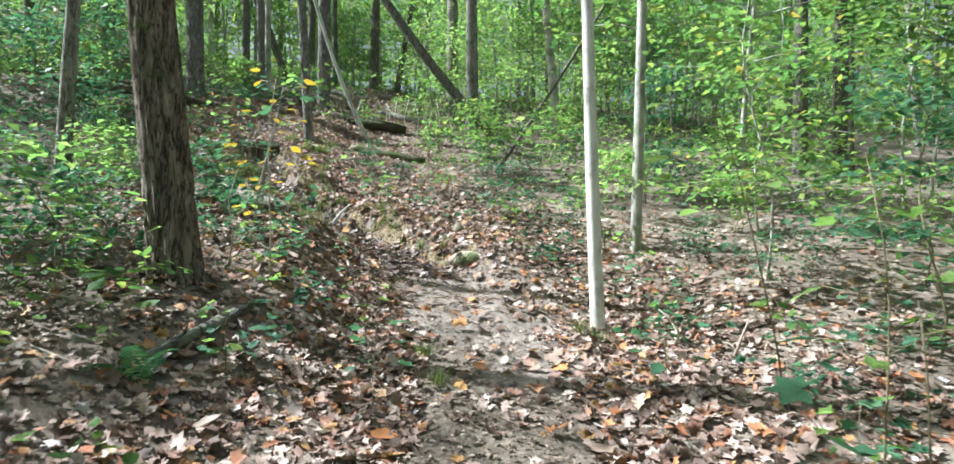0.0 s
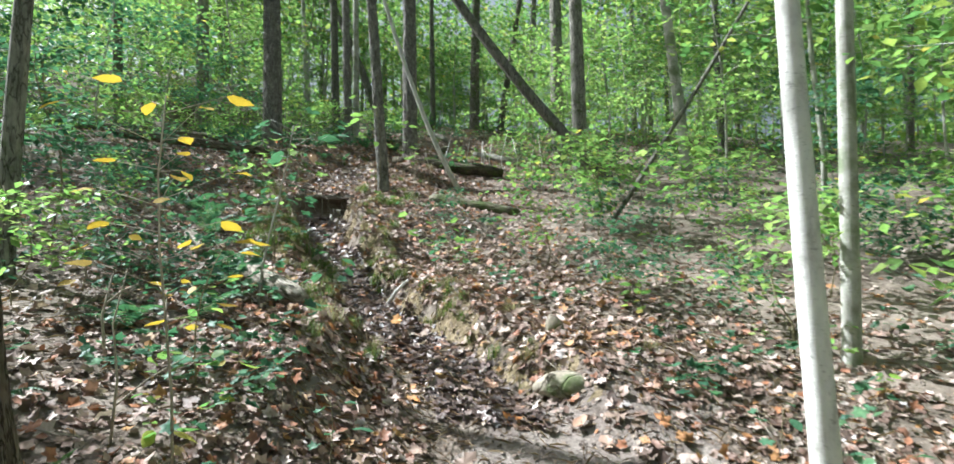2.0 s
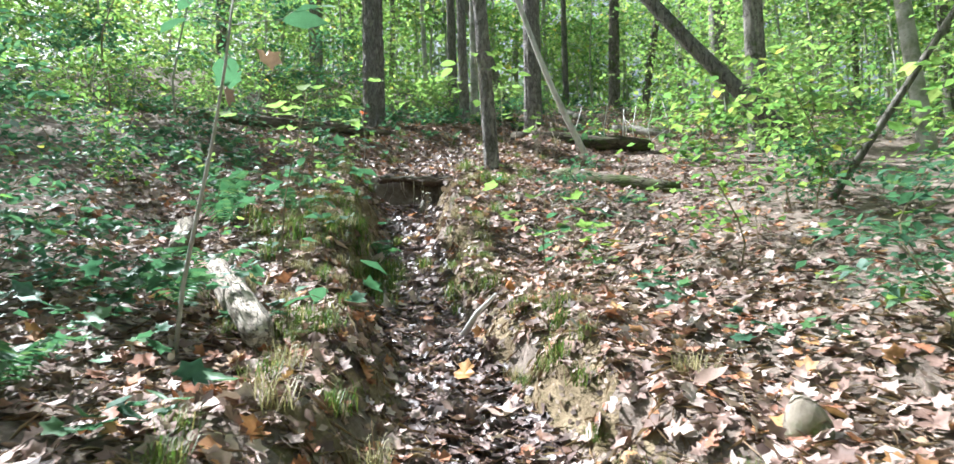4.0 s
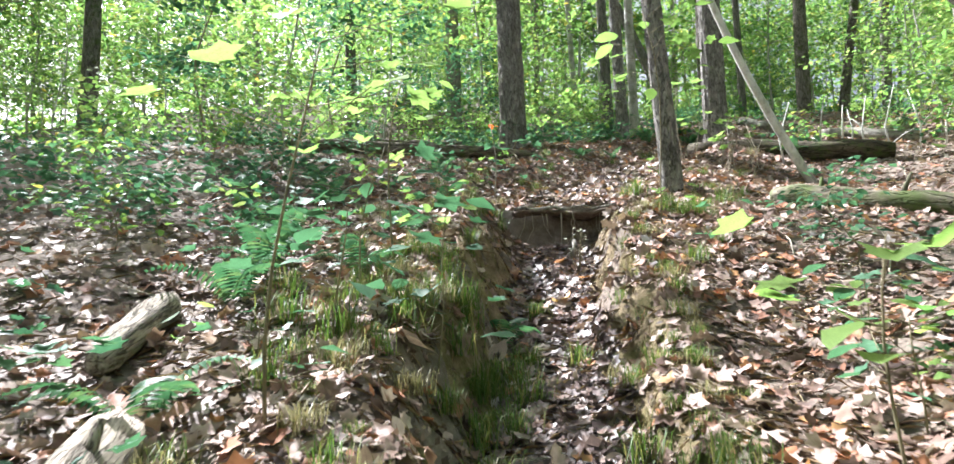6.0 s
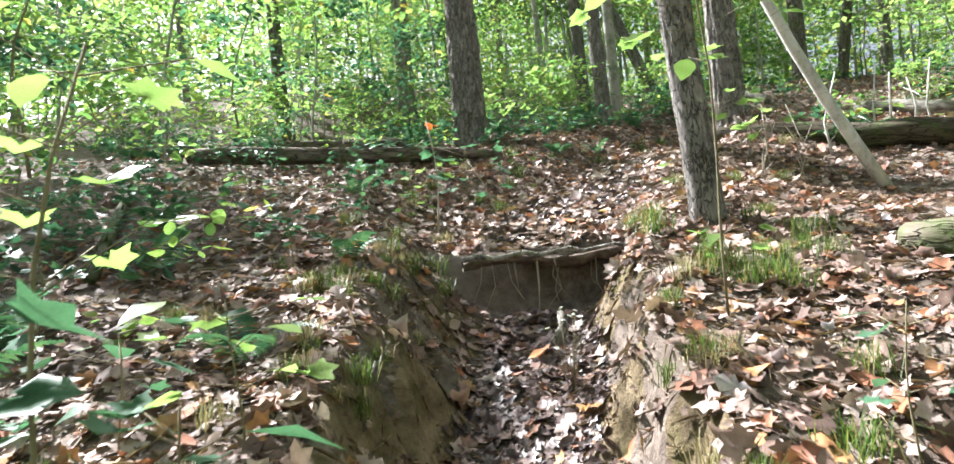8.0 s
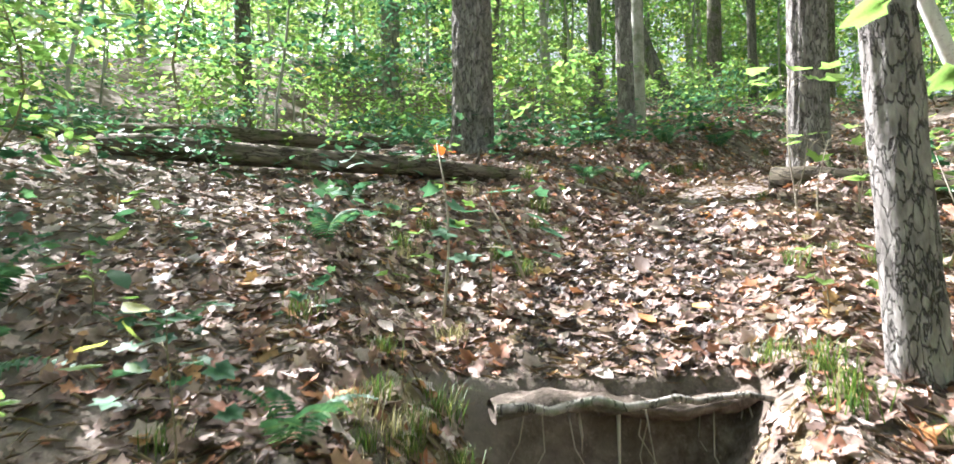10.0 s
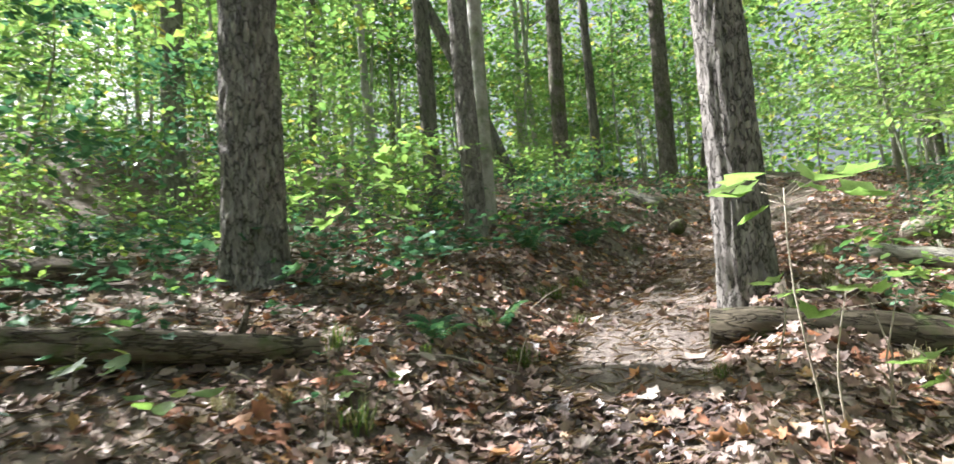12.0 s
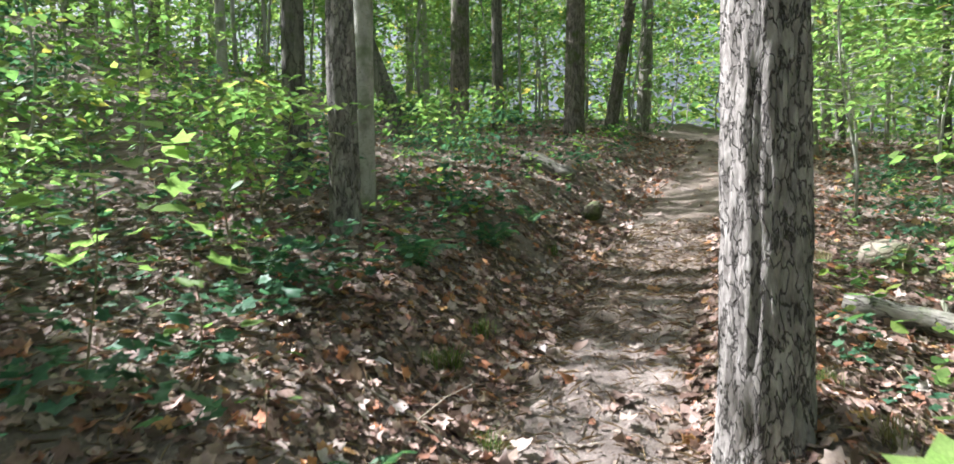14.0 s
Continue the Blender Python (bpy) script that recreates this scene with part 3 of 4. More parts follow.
# the further wood
rng = random.Random(5)
KINDS = [("grey_tree", "grey-barked forest tree with a green crown", M_GREY, .28), ("dark_tree", "dark-barked forest tree with a green crown", M_DARK, .24),
         ("pale_tree", "smooth light grey forest tree with a green crown", M_BEECH_DULL, .2), ("mossy_tree", "moss-patched forest tree with a green crown", M_PINE_MOSS, .3)]
PROTO = []
spots = [(-2.3, 5), (1, 6), (1.7, 8.1), (-4, 14.7), (-8.1, 18.2), (-4.75, 18.7), (-7.3, 21), (-8.4, 23), (-13.7, 23.7), (-1.4, 22.8), (-.6, 17.6), (6.8, 15.4), (-4.95, 7.7)]


def free(x, y, gap):
    d, _ = trail_frame(x, y)
    lane = 3.0 if y < 25 else 1.5
    return abs(float(d)) > lane and all((x - a) ** 2 + (y - b) ** 2 > gap * gap for a, b in spots)


count = 0
while count < 150:
    r, a = 50 * math.sqrt(rng.uniform(.0, 1)), rng.uniform(0, 6.283)
    x, y = -3 + r * math.cos(a), 14 + r * math.sin(a)
    near = (x + 3) ** 2 + (y - 13) ** 2 < 11 ** 2
    if not free(x, y, 2.2) or near:
        continue
    spots.append((x, y))
    k = rng.randrange(4)
    if count < 12:
        nm, lb, mt, dd = KINDS[count % 4]
        t = tree(nm, x, y, dd, lb, mt, rng.uniform(15, 18), (rng.uniform(-.05, .05), rng.uniform(-.03, .03)), .12, 60 + count, count, .25, 9, 5, group="forest trees")
        PROTO.append(t)
    else:
        s = rng.uniform(.75, 1.25)
        m = pose(x, y, gz(x, y), rng.uniform(-3, 3), rng.uniform(-3, 3), rng.uniform(0, 360)) @ Matrix.Scale(s, 4)
        t = copy_thing(PROTO[rng.randrange(12)], m)
        thin = y > 22 or x > 3
        for c in t.children:
            if c.name.startswith("crown"):
                c.data = crown_mesh("crown", 400 + count, 8.5 - 1.2 * (count % 3), 18.5, 3.4, 50 if thin else 85, 9 if thin else 10, M_CANOPY, m @ c.matrix_basis)
    count += 1


# ---- understory saplings ----
def sapling(name, label, seed, tall, d, leaves, mat, spread=1.3, size=(.08, .13), low=.25):
    g = np.random.default_rng(seed)
    r = random.Random(seed)
    base = tagged(new(name), label, "sapling", "understory saplings")
    stem = [Vector((.15 * math.sin(i * .8 + seed), .15 * math.cos(i * .7 + seed), tall * i / 7)) for i in range(8)]
    stem[0] = Vector((stem[1].x * .6, stem[1].y * .6, -.1))
    pieces, cen = [], []
    for j in range(int(8 + tall * 2.2)):
        k = r.uniform(low, 1)
        i = min(6, int(k * 7))
        p = stem[i].lerp(stem[i + 1], k * 7 - i)
        a, ln = r.uniform(0, 6.28), spread * r.uniform(.5, 1.1) * (1.25 - .6 * k)
        e = p + Vector((math.cos(a) * ln, math.sin(a) * ln, r.uniform(-.05, .35) * ln))
        m = p.lerp(e, .5) + Vector((0, 0, .06 * ln))
        pieces.append(tube([p, m, e], [d * .16 + .002, d * .1 + .0015, .0015], 4, 0, seed))
        for f in (.3, .5, .7, .9, 1.05):
            cen.append(p.lerp(e, f) + Vector((r.uniform(-1, 1), r.uniform(-1, 1), 0)) * .12 * ln)
    mat_stem = M_STEM if d < .03 else M_BEECH_DULL
    part("stem", mesh_of("stem", *tube(stem, [d / 2 * (1 - .8 * i / 7) + .003 for i in range(8)], 7, .05, seed), mat_stem), base)
    tagged(part("twig_spray", mesh_of("twig_spray", *joined(pieces), mat_stem), base), kind="stuff")
    cen = np.array([tuple(c) for c in cen])
    per = max(1, leaves // len(cen))
    tagged(part("foliage", quick_leaves("foliage", *leaf_sprays(g, cen, per, .16 + .03 * tall, .25, size), mat, .62), base), kind="stuff")
    return base


GREEN_SAP, LIME_SAP, TALL_SAP = "thin sapling with layered green leaves", "thin sapling with bright yellow-green leaves", "young understory tree with wide leafy branches"
SPEC = [("sapling", GREEN_SAP, 3.2, .03, 680, M_UNDER, 1.2), ("sapling", GREEN_SAP, 4.5, .04, 850, M_UNDER, 1.5), ("sapling", LIME_SAP, 5.5, .05, 900, M_LIME, 1.7),
        ("sapling", GREEN_SAP, 2.6, .025, 650, M_TEAL, 1.1), ("young_tree", TALL_SAP, 7.5, .07, 1050, M_UNDER, 2.2), ("sapling", LIME_SAP, 3.8, .035, 760, M_LIME, 1.4),
        ("young_tree", TALL_SAP, 10, .09, 1250, M_CANOPY, 2.6), ("small_sapling", "knee-high green sapling on the slope", 1.7, .014, 300, M_UNDER, .6),
        ("small_sapling", "low leafy seedling on the slope", 1.1, .011, 200, M_TEAL, .45), ("small_sapling", "low yellow-green seedling on the slope", 1.3, .012, 200, M_LIME, .5)]
SAP = [sapling(nm, lb, 100 + i, tall, d, lv, mt, sp, (.09, .15) if tall < 6 else (.14, .24), .2 if tall < 6 else .3) for i, (nm, lb, tall, d, lv, mt, sp) in enumerate(SPEC)]
rng = random.Random(11)
first = set()


def put_sapling(k, x, y, s):
    m = pose(x, y, gz(x, y), 0, 0, rng.uniform(0, 360)) @ Matrix.Scale(s, 4)
    if k in first:
        copy_thing(SAP[k], m)
    else:
        SAP[k].matrix_basis = m
        first.add(k)


n = 0
while n < 330:
    r, a = 36 * math.sqrt(rng.uniform(.01, 1)), rng.uniform(0, 6.283)
    x, y = -3 + r * math.cos(a), 17 + r * math.sin(a)
    dd = abs(float(trail_frame(x, y)[0]))
    if dd < (3.9 if y < 25 else 1.3) or (y < 5 and dd < 6.5) or (y < 0 and rng.random() < .6):
        continue
    k = rng.choice((0, 1, 2, 2, 3, 4, 4, 5, 6, 6))
    if shades_pool(x, y, (SPEC[k][2] * .4, SPEC[k][2] * .7, SPEC[k][2]), SPEC[k][6] * .6):
        continue
    put_sapling(k, x, y, rng.uniform(.8, 1.25))
    n += 1
for i in range(130):
    x, y = (rng.uniform(-20, 8), rng.uniform(27, 44)) if i < 75 else (rng.uniform(-26, -11), rng.uniform(6, 28))
    k = rng.choice((1, 2, 4, 5, 6))
    if abs(float(trail_frame(x, y)[0])) > (1.2 if y < 34 else 0) and not shades_pool(x, y, (SPEC[k][2] * .4, SPEC[k][2] * .7, SPEC[k][2]), SPEC[k][6] * .6):
        put_sapling(k, x, y, rng.uniform(.85, 1.2))
n = 0
while n < 150:
    y = rng.uniform(3, 26)
    side = rng.choice((-1, 1))
    x = float(np.interp(y, _yy, _xx)) + side * rng.uniform(2.9 if y < 8 else 1.8, 7.5)
    if -4.3 < x < -1 and 13 < y < 19.5:
        continue
    if not free(x, y, .6) and abs(float(trail_frame(x, y)[0])) < 1.6:
        continue
    put_sapling(rng.choice((7, 8, 8, 9)), x, y, rng.uniform(.45, 1.0))
    n += 1
for x, y, k, s in ((-2.0, 20.3, 5, .9), (-1.2, 21.4, 2, .8), (-.4, 19.8, 5, 1), (-2.3, 24.0, 2, .9), (-.9, 24.6, 5, 1.1), (.4, 22.2, 2, 1), (-1.6, 18.4, 7, 1.1), (-1.3, 26.5, 2, 1.1),
                   (2.6, 6.8, 0, .75), (3.4, 8.6, 0, .8), (3.1, 4.9, 3, .75), (2.4, 10.5, 3, .8), (.9, 11.6, 9, 1.1), (-.2, 12.2, 7, 1), (-4.4, 5.6, 3, .7), (-5.6, 8.8, 3, .8),
                   (-10.6, 16.4, 3, 1.2), (-10.2, 15.0, 1, 1), (-10.9, 17.9, 1, 1), (-9.9, 13.4, 3, 1.2), (-11.6, 19.3, 3, 1.3), (-11.8, 14.4, 5, 1), (-9.6, 20.4, 0, .8),
                   (1.0, 8.9, 8, .7), (1.9, 9.6, 9, .8), (.5, 9.8, 8, .6), (2.7, 11.3, 8, .9), (1.2, 13.4, 7, .9), (3.5, 10.2, 9, 1), (-3.6, 7.4, 8, .6), (-4.3, 8.2, 8, .7), (-3.1, 5.2, 8, .55), (2.3, 7.5, 8, .6)):
    put_sapling(k, x, y, s)

# far woods close the distance
g = np.random.default_rng(77)
n = 210000
a, r = g.uniform(0, 2 * np.pi, n), 24 + 36 * np.sqrt(g.uniform(0, 1, n))
x, y = -3 + r * np.cos(a), 17 + r * np.sin(a)
hh = 15 * g.random(n) ** 1.5
d, ty = trail_frame(x, y)
clump = vnoise(x / 3, y / 3 + hh / 2, 21) + .5 * vnoise(x / 1.2, y / 1.2 + hh, 22)
place = np.stack([x, y, height(x, y) + .15 + hh], 1)
keep = (clump > -.1) & ((np.abs(d) > 1.2) | (y > 36)) & ~in_pool_beam(place)
place = place[keep]
n = len(place)
ang = g.uniform(0, 2 * np.pi, n)
fw = quick_leaves("far_woods", place, np.stack([np.cos(ang), np.sin(ang), g.normal(-.2, .3, n)], 1), np.stack([g.normal(0, .5, n), g.normal(0, .5, n), np.ones(n)], 1),
                  g.uniform(.34, .72, n), M_UNDER, .7)
tagged(new("far_woods", fw), "distant green undergrowth filling the far wood", "woods", kind="stuff")

# ---- leaf litter ----
g = np.random.default_rng(3)


def litter(name, n, kind, mat, size, reach, label, path_keep=.8, far=33):
    y = -1.5 + far * g.random(n) ** 1.1
    off = g.normal(0, reach, n)
    x = np.interp(y, _yy, _xx) + off
    d, ty = trail_frame(x, y)
    ok = (np.abs(d) > .45) | (g.random(n) < path_keep * np.where(ty < 8, .2, np.where(ty > 17.3, .1, 1)) * (.35 + .65 * smooth(-.2, .4, vnoise(x / .7, y / .7, 31)))) | ((ty > 8) & (ty < 14))
    ok &= ~((ty > 14.2) & (ty < 14.45) & (np.abs(d) < .6))
    ok &= g.random(n) > .72 * worn(x, y, d, ty)
    ok &= ~((ty > 7.2) & (ty < 14.2) & (np.abs(d) < .3 + .1 * g.random(n)) & (g.random(n) < .8))
    z = height(x, y)
    slope = np.hypot(height(x + .06, y) - z, height(x, y + .06) - z) / .06
    cut = (d > .15) & (d < .75) & (ty > 8.5) & (ty < 13.8)
    ok &= slope < np.where(cut, g.uniform(.5, 1.5, n), g.uniform(.9, 2.0, n))
    x, y = x[ok], y[ok]
    n = len(x)
    e = .03
    z = height(x, y)
    nor = np.stack([-(height(x + e, y) - z) / e, -(height(x, y + e) - z) / e, np.ones(n)], 1) + g.normal(0, .33, (n, 3))
    ang = g.uniform(0, 2 * np.pi, n)
    s = g.uniform(*size, n)
    ahead = np.stack([np.cos(ang), np.sin(ang), np.zeros(n)], 1)
    ahead -= nor * (ahead * nor).sum(1, keepdims=True) / (nor * nor).sum(1, keepdims=True)
    place = np.stack([x, y, z + g.uniform(.008, .03, n)], 1) - ahead * s[:, None] * .45
    ob = new(name, leaf_cloud(name, kind, place, ahead, nor, s, mat, .3, g))
    return tagged(ob, label, "leaf litter", kind="stuff")


litter("leaf_litter", 21000, "lobed", M_LITTER, (.06, .13), 2.3, "dry brown and tan maple leaves on the ground")
litter("leaf_litter", 17000, "lobed", M_LITTER, (.06, .14), 1.3, "dry tan and reddish maple leaves along the path", .55, 23)
litter("oak_leaf_litter", 10000, "oak", M_LITTER, (.07, .14), 2.2, "dry brown oak leaves on the ground")
litter("small_leaf_litter", 32000, "plain", M_LITTER, (.035, .08), 3.4, "small dry leaves and leaf crumbs on the ground")


def scatter(name, n, mat, size, width, reach, label, kind, span=(0, 24), lane=None):
    """Fine litter that lies flat: crumbs, needles, darker leaves on the path's floor."""
    y = g.uniform(*span, n)
    x = np.interp(y, _yy, _xx) + (g.normal(0, reach, n) if lane is None else g.uniform(-lane, lane, n))
    d, ty = trail_frame(x, y)
    ok = ~((ty > 14.2) & (ty < 14.45) & (np.abs(d) < .6)) & (g.random(n) > .6 * worn(x, y, d, ty))
    x, y = x[ok], y[ok]
    n, e = len(x), .03
    z = height(x, y)
    nor = np.stack([-(height(x + e, y) - z) / e, -(height(x, y + e) - z) / e, np.ones(n)], 1) + g.normal(0, .25, (n, 3))
    ang = g.uniform(0, 2 * np.pi, n)
    ahead = np.stack([np.cos(ang), np.sin(ang), np.zeros(n)], 1)
    ahead -= nor * (ahead * nor).sum(1, keepdims=True) / (nor * nor).sum(1, keepdims=True)
    s = g.uniform(*size, n)
    place = np.stack([x, y, z + g.uniform(.006, .02, n)], 1) - ahead * s[:, None] * .45
    me = quick_leaves(name, place, ahead, nor, s, mat, width) if kind == "quick" else leaf_cloud(name, kind, place, ahead, nor, s, mat, .2, g)
    return tagged(new(name, me), label, "leaf litter", kind="stuff")


scatter("leaf_crumb_litter", 90000, M_CRUMB, (.015, .05), .6, 1.7, "brown leaf crumbs and bark bits on the ground", "quick")
scatter("pine_straw", 30000, M_NEEDLE, (.07, .17), .035, 1.8, "thin dry pine needles among fallen leaves", "quick", (6, 24))
scatter("dark_leaf_litter", 5200, M_DARK_LEAF, (.06, .13), .5, 0, "dark leaves trodden into the gully floor", "lobed", (7, 14.2), .36)
scatter("dark_leaf_litter", 1500, M_DARK_LEAF, (.05, .11), .5, 0, "dark leaves trodden into the upper path", "lobed", (14.6, 17.4), .5)

# ---- low green plants that cover the slopes ----
g = np.random.default_rng(9)


def herb_layer(name, n, mat, size, tall, near, far, label, seed, span=(-1, 34), kind="plain", side=(-1, 1)):
    """Seedlings of five to eight leaves each, in whorls round their stems."""
    y = g.uniform(*span, n)
    off = near + (far - near) * g.random(n) ** 1.3
    x = np.interp(y, _yy, _xx) + off * g.choice(side, n)
    ok = vnoise(x / 1.1, y / 1.1, seed) > .02 - .25 * smooth(4, 9, off)
    ok &= ~((x > -4.7) & (x < -1.8) & (y > 12.5) & (y < 18))
    ok &= ~((y < 13) & (x > np.interp(y, _yy, _xx)) & (off < 5.5) & (g.random(n) < .65))
    ok &= ~((x > -10.5) & (x < -6.3) & (y > 13.3) & (y < 18) & (g.random(n) < .75))
    x, y = x[ok], y[ok]
    n, k = len(x), 6
    h = tall * (.25 + .75 * g.random(n) ** 1.6)
    big = g.uniform(*size, n)
    ang = (g.uniform(0, 2 * np.pi, n)[:, None] + np.arange(k) * 2.2 + g.normal(0, .3, (n, k))).ravel()
    rise = (h[:, None] * (1 - .45 * g.random((n, k)))).ravel()
    s = (big[:, None] * g.uniform(.65, 1.15, (n, k))).ravel()
    cx, cy, cz = np.repeat(x, k), np.repeat(y, k), np.repeat(height(x, y), k)
    stalk = s * g.uniform(.15, .7, n * k)
    place = np.stack([cx + np.cos(ang) * stalk, cy + np.sin(ang) * stalk, cz + rise + .02], 1)
    ahead = np.stack([np.cos(ang), np.sin(ang), g.normal(-.12, .3, n * k)], 1)
    up = np.stack([g.normal(0, .35, n * k), g.normal(0, .35, n * k), np.ones(n * k)], 1)
    return tagged(new(name, leaf_cloud(name, kind, place, ahead, up, s, mat, .2, g)), label, "undergrowth", kind="stuff")


herb_layer("undergrowth", 2600, M_TEAL, (.07, .13), .35, 1.3, 12, "low dark green seedlings on the slope", 41, kind="lobed")
herb_layer("undergrowth", 3200, M_UNDER, (.07, .13), .55, 1.5, 16, "low green seedlings on the slope", 43)
herb_layer("undergrowth", 900, M_LIME, (.06, .11), .55, 1.7, 14, "low yellow-green seedlings on the slope", 47)
herb_layer("undergrowth", 420, M_TEAL, (.08, .14), .4, 1.2, 6, "low dark green seedlings along the lower path", 53, (2, 9.5), "lobed")
herb_layer("undergrowth", 1500, M_TEAL, (.09, .16), .5, 1.6, 6.5, "dark green leafy plants on the upper slope", 59, (8, 30), "lobed", (-1,))
herb_layer("undergrowth", 1800, M_UNDER, (.09, .16), .8, 3.5, 14, "green leafy plants under the trees", 61, (17, 34))


# ---- single plants ----
def leaf_mesh(kind, mat, seed, curl=.2):
    r = np.random.default_rng(seed)
    me = leaf_cloud("leaf", kind, np.zeros((1, 3)), np.array([[1., 0, 0]]), np.array([[0, 0, 1.]]), np.ones(1), mat, curl, r)
    me.shade_smooth()
    return me


def leaf_set(mat, kinds=("lobed", "lobed", "plain")):
    return [leaf_mesh(k, mat, 5 * i + 1) for i, k in enumerate(kinds)]


L_TEAL, L_LIME, L_YELLOW, L_RED = leaf_set(M_TEAL), leaf_set(M_LIME), leaf_set(M_YELLOW, ("plain", "plain", "plain")), leaf_set(M_RED)
L_UNDER, L_DEAD = leaf_set(M_UNDER), leaf_set(M_LITTER_OB, ("lobed", "oak"))


def plant(name, x, y, tall, count, leaves, size, label, seed, lean=(0, 0), d=.008, bare=.35, reach=.16, mat=M_STEM, category="plant"):
    """A seedling: a bent stem, leaf stalks and single leaves in whorls."""
    r = random.Random(seed)
    base = tagged(new(name), label, category)
    base.location = (x, y, gz(x, y))
    pts = [Vector((lean[0] * tall * k * k + .03 * tall * math.sin(4 * k + seed), lean[1] * tall * k * k + .03 * tall * math.cos(3 * k + seed), tall * k - (.05 if k == 0 else 0)))
           for k in (0, .2, .4, .6, .8, 1)]
    part("stem", mesh_of("stem", *tube(pts, [d * (1 - .13 * i) / 2 + .001 for i in range(6)], 6, .1, seed), mat), base)
    for j in range(count):
        k = bare + (1 - bare) * ((j // 3 * 3 + r.random()) / max(1, count - 1))
        k = min(.999, k)
        i = int(k * 5)
        p = pts[i].lerp(pts[i + 1], k * 5 - i)
        a = j * 2.2 + r.uniform(-.4, .4)
        e = p + Vector((math.cos(a), math.sin(a), r.uniform(.1, .5))) * reach * r.uniform(.5, 1.2)
        part("leaf_stalk", mesh_of("leaf_stalk", *tube([p, e], [.002, .0015], 4), mat), base)
        lf = part("leaf", leaves[r.randrange(len(leaves))], base)
        lf.matrix_basis = pose(*e, r.uniform(-22, 22), r.uniform(-5, 30), math.degrees(a)) @ Matrix.Scale(size * r.uniform(.7, 1.2), 4)
    return base


plant("turning_sapling", -1.87, 5.5, 1.55, 24, L_YELLOW, .105, "thin sapling with yellow and orange leaves beside the path", 1, (.13, -.12), .013, .4, .3, M_TWIG)
plant("turning_sapling", -2.25, 6.3, .85, 9, L_YELLOW, .11, "low sapling with yellowing leaves on the slope", 2, (.2, .1), .01, .3, .2)
plant("maple_sapling", 1.7, 4.05, 1.75, 15, L_LIME, .15, "tall maple seedling with yellow-green leaves", 3, (-.25, -.05), .013, .62, .34)
plant("maple_sapling", 1.32, 2.0, 1.1, 9, L_TEAL, .19, "maple seedling with large dark green leaves", 4, (-.1, 0), .01, .4, .22)
plant("maple_sapling", 1.75, 3.0, 1.4, 10, L_UNDER, .17, "maple seedling with green leaves", 5, (-.1, 0), .012, .4, .25)
plant("seedling", -.75, 4.15, .42, 8, L_TEAL, .14, "low green seedling beside the path", 6, (.1, 0), .006, .3, .14)
plant("seedling", -1.6, 4.0, .36, 8, L_TEAL, .13, "low green seedling beside the path", 7, (.1, 0), .006, .3, .14)
plant("seedling", -.95, 5.0, .45, 8, L_UNDER, .13, "low green seedling beside the path", 8, (0, 0), .006, .3, .14)
plant("seedling", 1.15, 4.55, .35, 7, L_TEAL, .14, "low maple seedling among fallen leaves", 9, (0, 0), .006, .3, .13)
plant("seedling", 1.3, 6.5, .3, 6, L_TEAL, .12, "low maple seedling among fallen leaves", 10, (0, 0), .006, .3, .12)
top = plant("thin_sapling", -2.8, 8.05, 1.5, 12, L_TEAL, .17, "thin straight sapling with green leaves at the top", 11, (.16, .0), .022, .82, .42, M_BEECH_DULL)
for i, (dx, dy, dz) in enumerate(((.38, .05, 1.3), (.12, .1, 1.2))):
    lf = part("dead_leaf", L_DEAD[0], top, "withered brown leaf")
    lf.matrix_basis = pose(dx, dy, dz, 20, 70 + 10 * i, 40 * i) @ Matrix.Scale(.14, 4)
plant("maple_sapling", -3.45, 9.55, 1.2, 10, L_LIME, .19, "maple sapling with arching yellow-green leaves over the bank", 41, (.05, .05), .012, .72, .38)
plant("maple_sapling", -3.85, 10.15, .52, 13, L_TEAL, .2, "maple seedling with large dark green leaves on the bank", 42, (.1, 0), .01, .35, .26)
plant("maple_sapling", -3.6, 10.5, .4, 9, L_TEAL, .17, "maple seedling with large dark green leaves on the bank", 43, (.1, 0), .008, .35, .22)
plant("maple_sapling", -2.15, 11.9, .35, 8, L_TEAL, .15, "low maple seedling on the sunny bank", 44, (0, 0), .007, .3, .16)
plant("maple_sapling", -1.9, 10.9, .4, 8, L_TEAL, .15, "low maple seedling on the sunny bank", 45, (0, 0), .007, .3, .16)
plant("seedling", -2.58, 8.72, .26, 7, L_TEAL, .15, "low plant with broad pale green leaves beside a rotten log", 12, (.2, 0), .006, .4, .13)
plant("seedling", -4.45, 11.5, .42, 9, L_LIME, .13, "bright yellow-green seedling on the slope", 13, (0, 0), .006, .4, .16)
plant("maple_sapling", -4.3, 10.95, 1.15, 12, L_LIME, .16, "maple sapling with backlit green leaves", 14, (.05, .1), .012, .55, .28)
plant("maple_sapling", -4.15, 10.6, .75, 11, L_TEAL, .16, "maple seedling with dark green leaves on the bank", 15, (.1, .1), .009, .3, .2)
plant("seedling", -3.95, 11.0, .5, 9, L_TEAL, .15, "dark green seedling on the bank", 16, (0, 0), .007, .3, .18)
